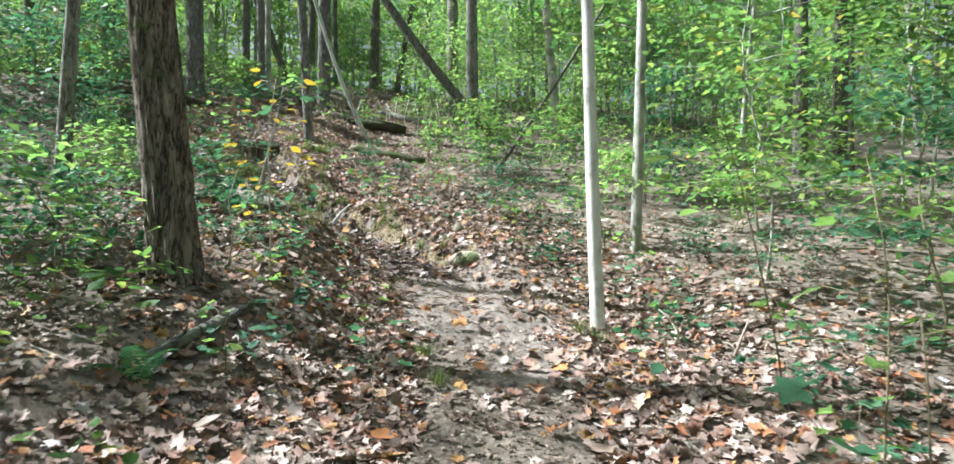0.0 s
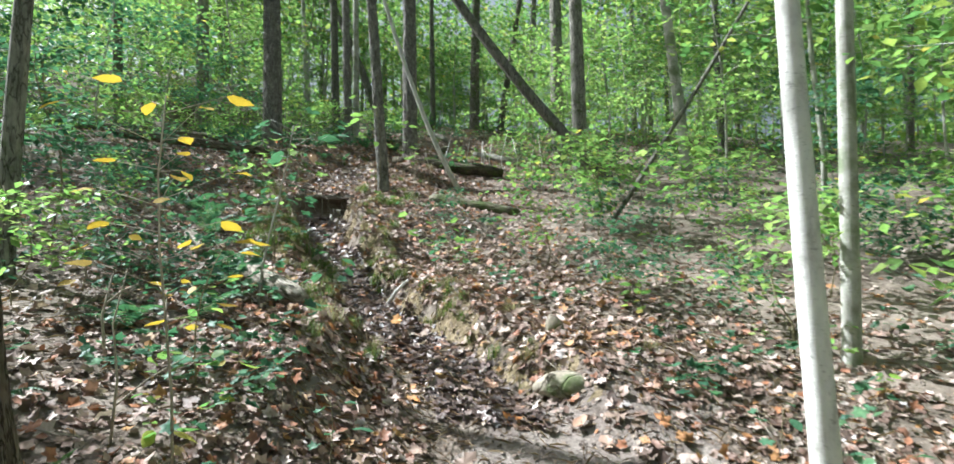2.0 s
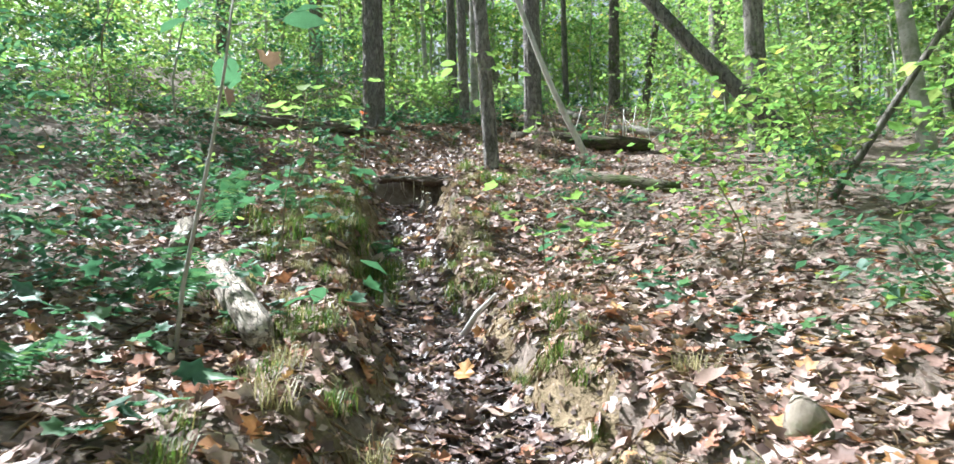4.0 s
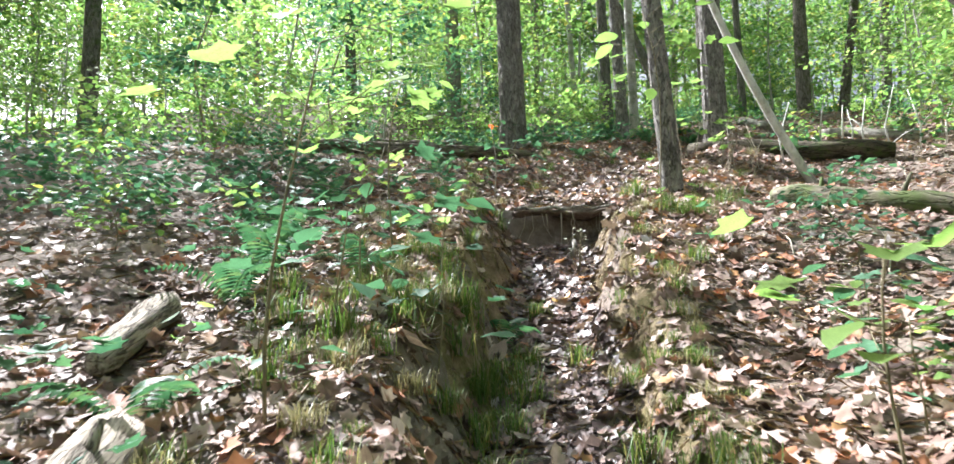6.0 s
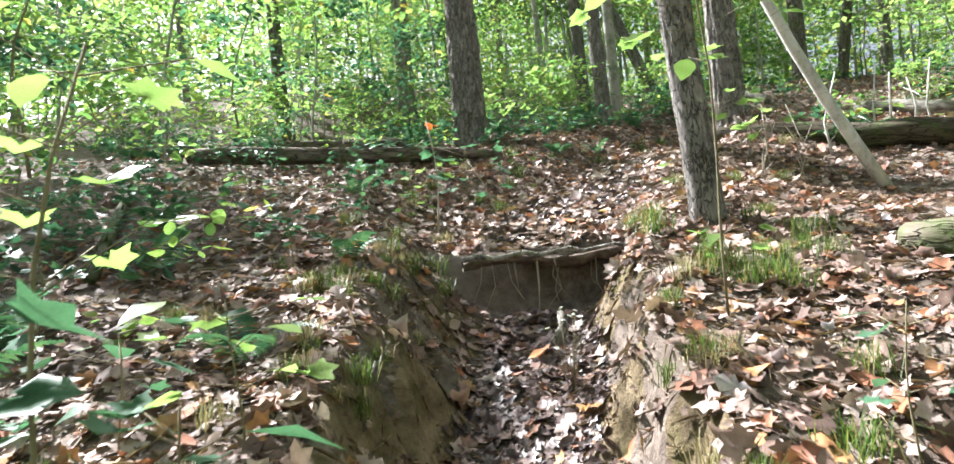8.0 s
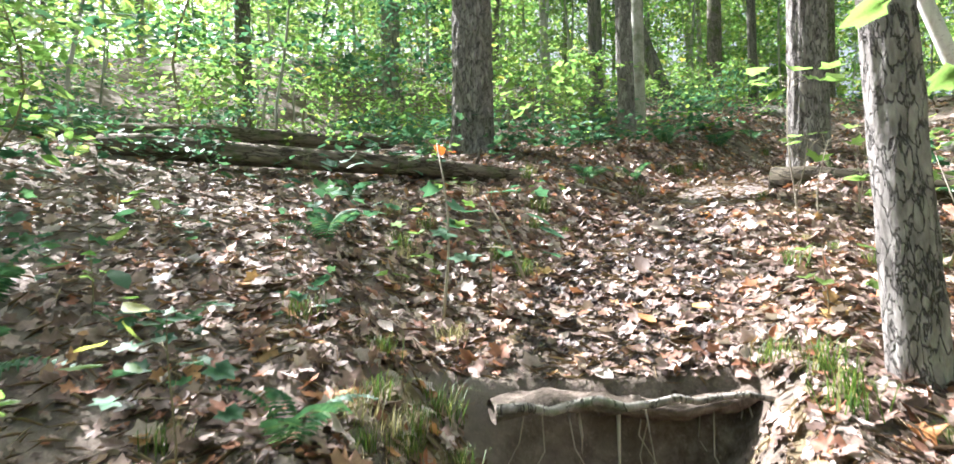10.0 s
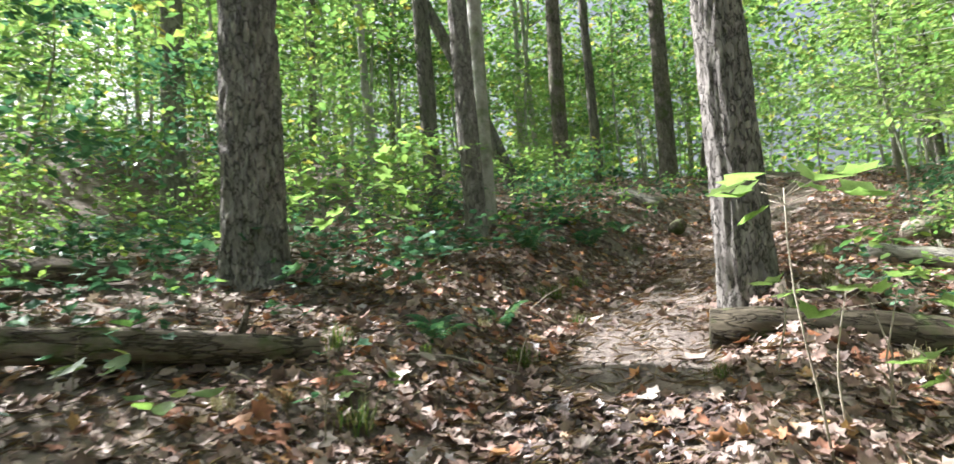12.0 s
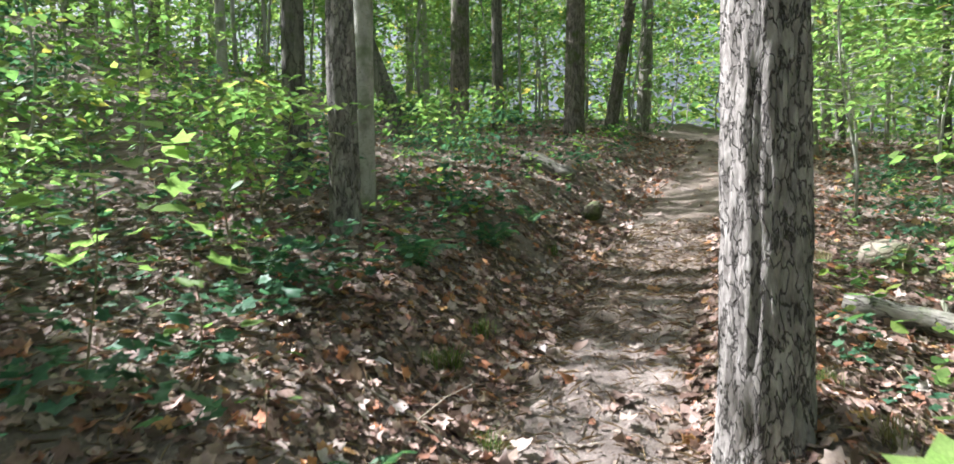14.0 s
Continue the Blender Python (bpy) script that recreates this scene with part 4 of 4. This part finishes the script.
plant("maple_sapling", -3.55, 13.2, 1.75, 19, L_UNDER, .17, "maple sapling with light green leaves before a pine", 17, (-.1, .0), .011, .62, .42)
plant("maple_sapling", -1.92, 10.35, .72, 11, L_UNDER, .2, "maple seedling with large green leaves on the bank", 46, (.02, .0), .009, .45, .28)
plant("red_tipped_seedling", -6.05, 14.55, .95, 2, L_RED, .1, "thin bare stem with a red leaf at its tip", 18, (-.1, .1), .018, .93, .03, M_TWIG)
plant("seedling", -5.95, 14.8, .68, 12, L_TEAL, .19, "green maple seedling beside the path", 19, (.1, 0), .008, .4, .25)
plant("seedling", -6.35, 14.9, .5, 8, L_UNDER, .13, "green seedling beside the path", 20, (0, 0), .007, .4, .16)
plant("maple_sapling", -4.68, 16.9, 1.05, 8, L_LIME[:2], .24, "sunlit maple seedling with a flat whorl of bright leaves", 21, (-.02, 0), .01, .93, .16, M_TWIG)
plant("maple_sapling", -4.55, 17.15, .56, 9, L_LIME[:2], .2, "sunlit maple seedling with bright leaves", 22, (.1, 0), .009, .85, .22, M_TWIG)
plant("maple_sapling", -4.1, 16.95, .5, 8, L_LIME[:2], .19, "sunlit maple seedling with bright leaves beside bare stems", 23, (.1, 0), .008, .8, .2, M_TWIG)
plant("maple_sapling", -7.38, 18.2, 1.05, 18, L_LIME, .18, "yellow-green seedling beside a thick pine", 24, (0, 0), .01, .45, .3)
plant("seedling", -7.1, 18.5, .55, 10, L_UNDER, .13, "green seedling on the leafy bank", 25, (0, 0), .007, .3, .17)
plant("seedling", -7.7, 19.2, .7, 10, L_UNDER, .13, "green seedling on the leafy bank", 26, (0, 0), .007, .3, .17)
rng = random.Random(21)
for i in range(46):
    y = rng.uniform(2.5, 21)
    side = rng.choice((-1, -1, 1))
    x = float(np.interp(y, _yy, _xx)) + side * rng.uniform(.95, 3.2)
    plant("seedling", x, y, rng.uniform(.14, .45), rng.randint(4, 7), rng.choice((L_TEAL, L_TEAL, L_UNDER)), rng.uniform(.09, .14), "low green seedling among fallen leaves",
          200 + i, (0, 0), .005, .4, .12)


# ---- ferns and grass ----
def frond_mesh(seed):
    r = random.Random(seed)
    co, tr = [], []
    for i in range(1, 19):
        k = i / 19
        x, z = k, .35 * math.sin(k * 2.4) - .12 * k * k
        w = .22 * math.sin(math.pi * min(1, k * .75 + .22)) + .015
        for s in (-1, 1):
            o = len(co)
            t = Vector((x + .1 * w, s * w, z - .25 * w * r.uniform(.6, 1.4)))
            co += [(x - .016, 0, z), (x + .02, 0, z), tuple(t), (x + .035, s * w * .55, z)]
            tr += [(o, o + 1, o + 3), (o, o + 3, o + 2)]
    return tri_mesh("frond", np.array(co), np.array(tr), M_FERN)


FRONDS = [frond_mesh(i) for i in range(3)]


def fern(x, y, count, size, seed):
    r = random.Random(seed)
    base = tagged(new("fern"), "green fern with arching fronds among fallen leaves", "fern", "ferns")
    base.location = (x, y, gz(x, y) - .01)
    for j in range(count):
        f = part("frond", FRONDS[j % 3], base)
        f.matrix_basis = pose(0, 0, 0, r.uniform(-12, 12), r.uniform(-35, -5), 360 * j / count + r.uniform(-20, 20)) @ Matrix.Scale(size * r.uniform(.75, 1.15), 4)
    return base


for i, (x, y, c, s) in enumerate(((-3.5, 8.7, 5, .42), (-3.9, 9.35, 5, .4), (-4.6, 10.2, 6, .4), (-4.1, 11.7, 5, .3), (-2.9, 7.4, 5, .35), (-3.2, 6.9, 6, .4), (-5.6, 13.1, 5, .3),
                                  (-6.9, 14.6, 5, .3), (-6.5, 17.6, 6, .26), (-6.3, 18.3, 5, .24), (-6.6, 20.6, 7, .4), (-6.2, 21.9, 6, .38), (-3.6, 18.2, 6, .32), (-3.4, 19.0, 5, .35),
                                  (-4.9, 10.6, 6, .38), (-5.5, 11.2, 6, .42), (-5.1, 12.0, 5, .36), (-6.2, 11.6, 6, .4), (-6.6, 12.6, 6, .42), (-4.5, 10.9, 5, .32), (-7.2, 13.0, 5, .4), (-1.9, 3.6, 5, .3), (-2.9, 5.6, 5, .36), (-7.6, 15.6, 5, .32), (-5.9, 22.9, 6, .35), (-7.4, 19.9, 5, .36))):
    fern(x, y, c, s, 300 + i)


def tuft_mesh(seed, mat=None):
    r = random.Random(seed)
    co, tr = [], []
    for _ in range(70):
        a, ln, lay = r.uniform(0, 6.28), r.uniform(.5, 1), r.uniform(.2, .9)
        p = Vector((r.gauss(0, .16), r.gauss(0, .16), 0))
        side, w = Vector((-math.sin(a), math.cos(a), 0)), .009
        m = p + Vector((math.cos(a) * ln * lay * .4, math.sin(a) * ln * lay * .4, ln * .55))
        e = p + Vector((math.cos(a) * ln * lay, math.sin(a) * ln * lay, ln * (.95 - .6 * lay)))
        o = len(co)
        co += [tuple(p - side * w), tuple(p + side * w), tuple(m + side * w * .8), tuple(m - side * w * .8), tuple(e)]
        tr += [(o, o + 1, o + 2), (o, o + 2, o + 3), (o + 3, o + 2, o + 4)]
    return tri_mesh("blades", np.array(co), np.array(tr), mat or M_GRASS)


TUFTS = [tuft_mesh(i) for i in range(4)]
rng = random.Random(31)
tufts = [(.72, 5.7, .24), (.85, 5.55, .2), (-.35, 4.3, .2), (-.5, 4.9, .22), (-3.3, 10.6, .26), (-3.45, 10.95, .28), (-3.1, 10.2, .24), (-3.75, 11.4, .24), (-4.2, 12.3, .22), (-4.35, 14.55, .26),
         (-4.25, 14.3, .3), (-4.55, 14.75, .22), (-3.6, 14.0, .24), (-3.4, 13.6, .22), (-3.1, 12.9, .22), (-4.2, 16.2, .2), (-5.0, 17.6, .16), (-6.3, 19.6, .2), (-6.1, 20.2, .2), (-5.9, 18.9, .18)]
for i in range(34):
    tufts.append((-3.75 + rng.gauss(0, .33), 10.75 + rng.gauss(0, .4), rng.uniform(.16, .3)))
for i in range(16):
    y = rng.uniform(8.8, 13.4)
    tufts.append((float(np.interp(y, _yy, _xx)) + rng.uniform(.48, .75), y, rng.uniform(.12, .24)))
for i in range(14):
    tufts.append((-3.5 + rng.gauss(0, .3), 13.9 + rng.gauss(0, .35), rng.uniform(.14, .26)))
for i in range(60):
    y = rng.uniform(6.5, 23)
    d = rng.choice((-1, -1, 1)) * rng.uniform(.62, 1.7)
    tufts.append((float(np.interp(y, _yy, _xx)) + d, y, rng.uniform(.12, .26)))
for i in range(130):
    y = rng.uniform(7.6, 13.8)
    side = rng.choice((-1, -1, 1))
    tufts.append((float(np.interp(y, _yy, _xx)) + side * (rng.uniform(.6, 1.15) if side < 0 else rng.uniform(.34, .85)), y, rng.uniform(.1, .22)))
TUFTS += [tuft_mesh(10 + i, M_STRAW) for i in range(3)]
for i, (x, y, s) in enumerate(tufts):
    t = tagged(new("grass_tuft", None), "tuft of thin green and straw-coloured grass", "grass", "grass tufts")
    t.location = (x, y, gz(x, y) - .01)
    t.rotation_euler = (0, 0, i * 1.1)
    b = tagged(part("grass_clump", TUFTS[i % 4 if i < 100 else i % 7], t), kind="stuff")
    b.scale = (s, s, s)


# ---- logs, roots, sticks, stones ----
def log(name, a, b, d, mat, label, seed, sink=.25, knots=2, straight=False):
    r = random.Random(seed)
    pts = []
    for i in range(10):
        k = i / 9
        x, y = a[0] + (b[0] - a[0]) * k, a[1] + (b[1] - a[1]) * k
        pts.append(Vector((x, y, 0)))
    z0, z1 = gz(*a), gz(*b)
    for i, p in enumerate(pts):
        k = i / 9
        p.z = (z0 + (z1 - z0) * k if straight else max(z0 + (z1 - z0) * k, gz(p.x, p.y) - .3 * d)) + d * (.5 - sink) + r.uniform(-.06, .06) * d
    base = tagged(new(name), label, "log")
    o = pts[0].copy()
    base.location = o
    rad = [d / 2 * (1.05 - .25 * i / 9) for i in range(10)]
    rad[0] *= .8
    rad[-1] *= .7
    turn = (pts[-1] - pts[0]).to_track_quat("Z", "Y")
    back = turn.inverted()
    body = part("log_body", mesh_of("log_body", *tube([back @ (p - o) for p in pts], rad, 16, .2, seed), mat), base)
    body.rotation_euler = turn.to_euler()
    for j in range(knots):
        p = pts[2 + j * 3] - o
        a2 = r.uniform(.4, 2.7)
        e = p + Vector((math.cos(a2) * .5, math.sin(a2) * .3, .8)) * d * r.uniform(.9, 1.6)
        part("branch_stub", mesh_of("branch_stub", *tube([p, p.lerp(e, .6), e], [d * .14, d * .1, d * .06], 7, .2, seed + j), mat), base)
    return base


log("fallen_log", (-9.9, 15.0), (-6.95, 17.1), .2, M_LOG, "long mossy fallen log across the leafy slope", 1, .15, 3)
log("fallen_log", (-11.6, 15.3), (-9.0, 17.9), .24, M_LOG, "dark decaying log on the upper slope", 2, .1)
log("mossy_log", (-5.02, 18.24), (-2.4, 18.3), .31, M_DARKLOG, "thick mossy log at the foot of a pine", 3, .12, 1, True)
log("rotten_log", (-3.7, 9.2), (-2.5, 8.2), .18, M_ROT, "splintered pale rotten log beside the gully", 4, .05, 1)
log("cut_log", (-6.1, 25.5), (-5.4, 25.25), .25, M_GREY, "short cut log lying beside the path", 5, .1, 0)
log("dead_branch", (-1.95, 3.8), (-1.72, 5.05), .09, M_DARK, "dark dead branch among fallen leaves", 6, .2)
log("fallen_log", (-3.0, 14.2), (-1.4, 13.5), .18, M_MOSSLOG, "dark log lying on the slope", 8, .2)
log("fallen_log", (-2.2, 20.4), (-3.6, 20.9), .2, M_GREY, "grey weathered log among plants", 9, .1)
log("mossy_stump", (-5.22, 24.0), (-5.15, 24.2), .22, M_MOSSLOG, "small moss-covered stump beside the path", 10, -.1, 0)
log("fallen_branch", (-6.6, 12.2), (-8.6, 13.6), .08, M_MOSSLOG, "thin mossy fallen branch on the slope", 12, 0)


log("rotten_log_piece", (-4.75, 9.95), (-4.3, 9.42), .15, M_ROT, "short grey rotten log piece among ferns", 14, .05, 0)


def stick(x, y, points, d, label, seed, mat=M_TWIG, forks=2):
    r = random.Random(seed)
    base = tagged(new("dead_twig"), label, "twig")
    base.location = (x, y, gz(x, y) - .01)
    pts = [Vector(p) for p in points]
    n = len(pts)
    part("stem", mesh_of("stem", *tube(pts, [d / 2 * (1 - .6 * i / (n - 1)) for i in range(n)], 6, .15, seed), mat), base)
    for j in range(forks):
        i = r.randrange(1, n)
        p = pts[i].lerp(pts[i - 1], r.random())
        way = Vector((r.uniform(-1, 1), r.uniform(-1, 1), r.uniform(.1, .9))) * (pts[-1] - pts[0]).length * .35
        part("twig", mesh_of("twig", *tube([p, p + way * .5 + Vector((0, 0, .02)), p + way], [d * .3, d * .22, d * .12], 5, .1, seed + j), mat), base)
    return base


rng = random.Random(41)
stick(-2.35, 9.85, [(0, 0, 0), (.1, .06, .18), (.22, .1, .3)], .06, "pale broken stick leaning on the bank", 1, M_BEECH, 0)
stick(1.4, 5.33, [(0, 0, 0), (.04, 0, .12), (-.02, .05, .24), (-.1, .08, .3)], .03, "pale forked twig standing in the leaves", 2)
stick(1.75, 5.0, [(0, 0, 0), (.05, 0, .15), (.1, 0, .27)], .03, "pale broken twig standing in the leaves", 3)
stick(-2.2, 5.6, [(0, 0, 0), (.03, 0, .3), (-.02, .03, .55), (.05, .03, .8)], .016, "thin bare upright stem", 4)
stick(-2.9, 6.4, [(0, 0, 0), (-.05, .03, .25), (.02, .03, .5)], .024, "thin bare upright stem", 5)
stick(-3.17, 19.72, [(0, 0, 0), (.02, 0, .35), (.04, 0, .62)], .035, "pale broken upright stem", 6, M_BEECH, 0)
stick(-5.95, 15.3, [(0, 0, 0), (-.2, .1, .35), (-.42, .2, .6)], .02, "bare twig leaning beside the path", 7)
stick(-3.75, 11.1, [(0, 0, .02), (-.2, .35, .1), (-.3, .8, .2)], .014, "thin pale stick lying over the grass", 8, M_TWIG, 1)
for i in range(9):
    stick(-3.6 + .3 * i + rng.uniform(-.1, .1), 17.0 + rng.uniform(.3, 2.4), [(0, 0, 0), (rng.uniform(-.06, .06), 0, .35), (rng.uniform(-.12, .12), .05, rng.uniform(.6, 1.0))], .028, "pale bare broken stem standing in the slope", 160 + i, M_BEECH, 1)
for i in range(9):
    stick(-4.6 + rng.uniform(-.2, .9), 16.9 + rng.uniform(-.5, .9), [(0, 0, 0), (rng.uniform(-.1, .1), 0, .25), (rng.uniform(-.2, .2), .05, rng.uniform(.45, .75))], .013, "thin bare pale stem beside a mossy log", 60 + i)
for i in range(44):
    y = rng.uniform(2, 22)
    x = float(np.interp(y, _yy, _xx)) + rng.choice((-1, 1)) * rng.uniform(.4, 3.2)
    a, ln = rng.uniform(0, 6.28), rng.uniform(.25, .8)
    p = [(0, 0, .03), (.5 * ln * math.cos(a), .5 * ln * math.sin(a), 0), (ln * math.cos(a + .2), ln * math.sin(a + .2), 0)]
    p = [(px, py, gz(x + px, y + py) - gz(x, y) + .035) for px, py, _ in p]
    stick(x, y, p, rng.uniform(.006, .016), "thin dry twig lying on the leaves", 100 + i, M_TWIG, 1)

# the root ledge across the path
lip = tagged(new("root_ledge"), "earth ledge held by a thick root across the path", "ledge")
la, lb = Vector((-5.55, 14.12, 3.28)), Vector((-4.7, 14.8, 3.3))
lip.location = la
way = (lb - la).normalized()
front = Vector((way.y, -way.x, 0)).normalized()
if front.y > 0:
    front = -front
verts, faces = [], []
for i in range(26):
    k = i / 25
    p = (lb - la) * k + Vector((0, 0, .03 * math.sin(7 * k)))
    for j in range(10):
        a = 2 * math.pi * j / 10
        w = .11 + .1 * noise.noise(Vector((k * 8, a, 0))) + .05 * noise.noise(Vector((k * 25, a * 2, 1)))
        verts.append(p + front * (.15 + w * math.cos(a) - .02) + Vector((0, 0, -.055 + (.038 + .035 * noise.noise(Vector((k * 12, a, 3)))) * math.sin(a))))
for i in range(25):
    for j in range(10):
        a, b = i * 10 + j, i * 10 + (j + 1) % 10
        faces.append((a, b, b + 10, a + 10))
part("sod", mesh_of("sod", verts, faces, M_EARTH), lip, "overhanging brown sod")
pts = [(lb - la) * (i / 11) + front * (.27 + .03 * math.sin(i * 1.3)) + Vector((0, 0, -.02 + .015 * math.sin(i * 2.1))) for i in range(12)]
part("root", mesh_of("root", *tube(pts, [.02 - .008 * i / 11 for i in range(12)], 10, .25, 5), M_GREY), lip, "thick grey root")
rng = random.Random(51)
for i in range(13):
    k = rng.uniform(.1, .95)
    p = (lb - la) * k + front * rng.uniform(.1, .24) - Vector((0, 0, .06))
    ln = rng.uniform(.12, .42)
    q = [p, p + Vector((rng.uniform(-.05, .05), rng.uniform(-.05, .02), -ln * .5)), p + Vector((rng.uniform(-.12, .12), rng.uniform(-.1, .02), -ln))]
    part("rootlet", mesh_of("rootlet", *tube(q, [.009 if i < 3 else .004, .006 if i < 3 else .003, .002], 5, .1, i), M_TWIG), lip)
stick(-4.72, 13.75, [(0, 0, 0), (.05, .08, .14), (.0, .14, .22)], .09, "weathered root stub in the hollow", 90, M_GREY, 1)
wf = tagged(new("white_flowers"), "small clump of white wild flowers under the ledge", "flowers")
wf.location = (-4.38, 13.3, gz(-4.38, 13.3) + .03)
M_PETAL = leaf_material("white_petals", [(0, (.75, .75, .68)), (1, (.82, .82, .78))], .3)
L_PETAL = leaf_mesh("plain", M_PETAL, 3)
for i in range(16):
    e = Vector((rng.uniform(-.12, .12), rng.uniform(-.08, .08), rng.uniform(.12, .42)))
    part("flower_stalk", mesh_of("flower_stalk", *tube([Vector((0, 0, -.05)), e], [.002, .001], 4), M_STEM), wf)
    f = part("flower", L_PETAL, wf)
    f.matrix_basis = pose(*e, rng.uniform(-30, 30), rng.uniform(-30, 30), rng.uniform(0, 360)) @ Matrix.Scale(.03, 4)


def stone(x, y, size, label, seed, sink=.3):
    bm = bmesh.new()
    bmesh.ops.create_icosphere(bm, subdivisions=3, radius=.5)
    for v in bm.verts:
        n3 = noise.noise(v.co * 2.2 + Vector((seed, 0, 0))) * .22 + noise.noise(v.co * 6 + Vector((0, seed, 0))) * .06
        v.co = v.co * (1 + n3)
        v.co = Vector((v.co.x * size[0], v.co.y * size[1], v.co.z * size[2]))
    me = bpy.data.meshes.new("stone")
    bm.to_mesh(me)
    bm.free()
    me.shade_smooth()
    me.materials.append(M_STONE)
    ob = tagged(new("stone", me), label, "stone")
    ob.location = (x, y, gz(x, y) + size[2] * (.5 - sink))
    return ob


stone(-.43, 8.36, (.15, .11, .22), "upright pale stone beside the path", 6, .38)
stone(-.3, 7.55, (.42, .3, .2), "flat lichened stone in the path", 2, .42)
stone(-2.6, 22.5, (.5, .4, .32), "large grey stone among plants", 4)

# ---- single fallen leaves on top ----
rng = random.Random(61)
DEAD = [leaf_mesh(k, M_LITTER_OB, 70 + i, .45) for i, k in enumerate(("lobed", "lobed", "lobed", "oak", "oak", "lobed", "plain"))]
for i in range(290):
    y = rng.uniform(3.0, 20.5)
    x = float(np.interp(y, _yy, _xx)) + rng.gauss(0, .85)
    if 14.0 < float(trail_frame(x, y)[1]) < 14.34:
        continue
    e = .05
    z = gz(x, y)
    nor = Vector((-(gz(x + e, y) - z) / e, -(gz(x, y + e) - z) / e, 1)).normalized()
    tilt = nor.to_track_quat("Z", "Y").to_matrix().to_4x4()
    lf = new("fallen_leaf", DEAD[i % 7])
    lf.parent = ground
    lf.matrix_basis = Matrix.Translation((x, y, z + .03)) @ tilt @ pose(0, 0, 0, rng.uniform(-18, 18), rng.uniform(-18, 18), rng.uniform(0, 360)) @ Matrix.Scale(rng.uniform(.1, .18), 4)
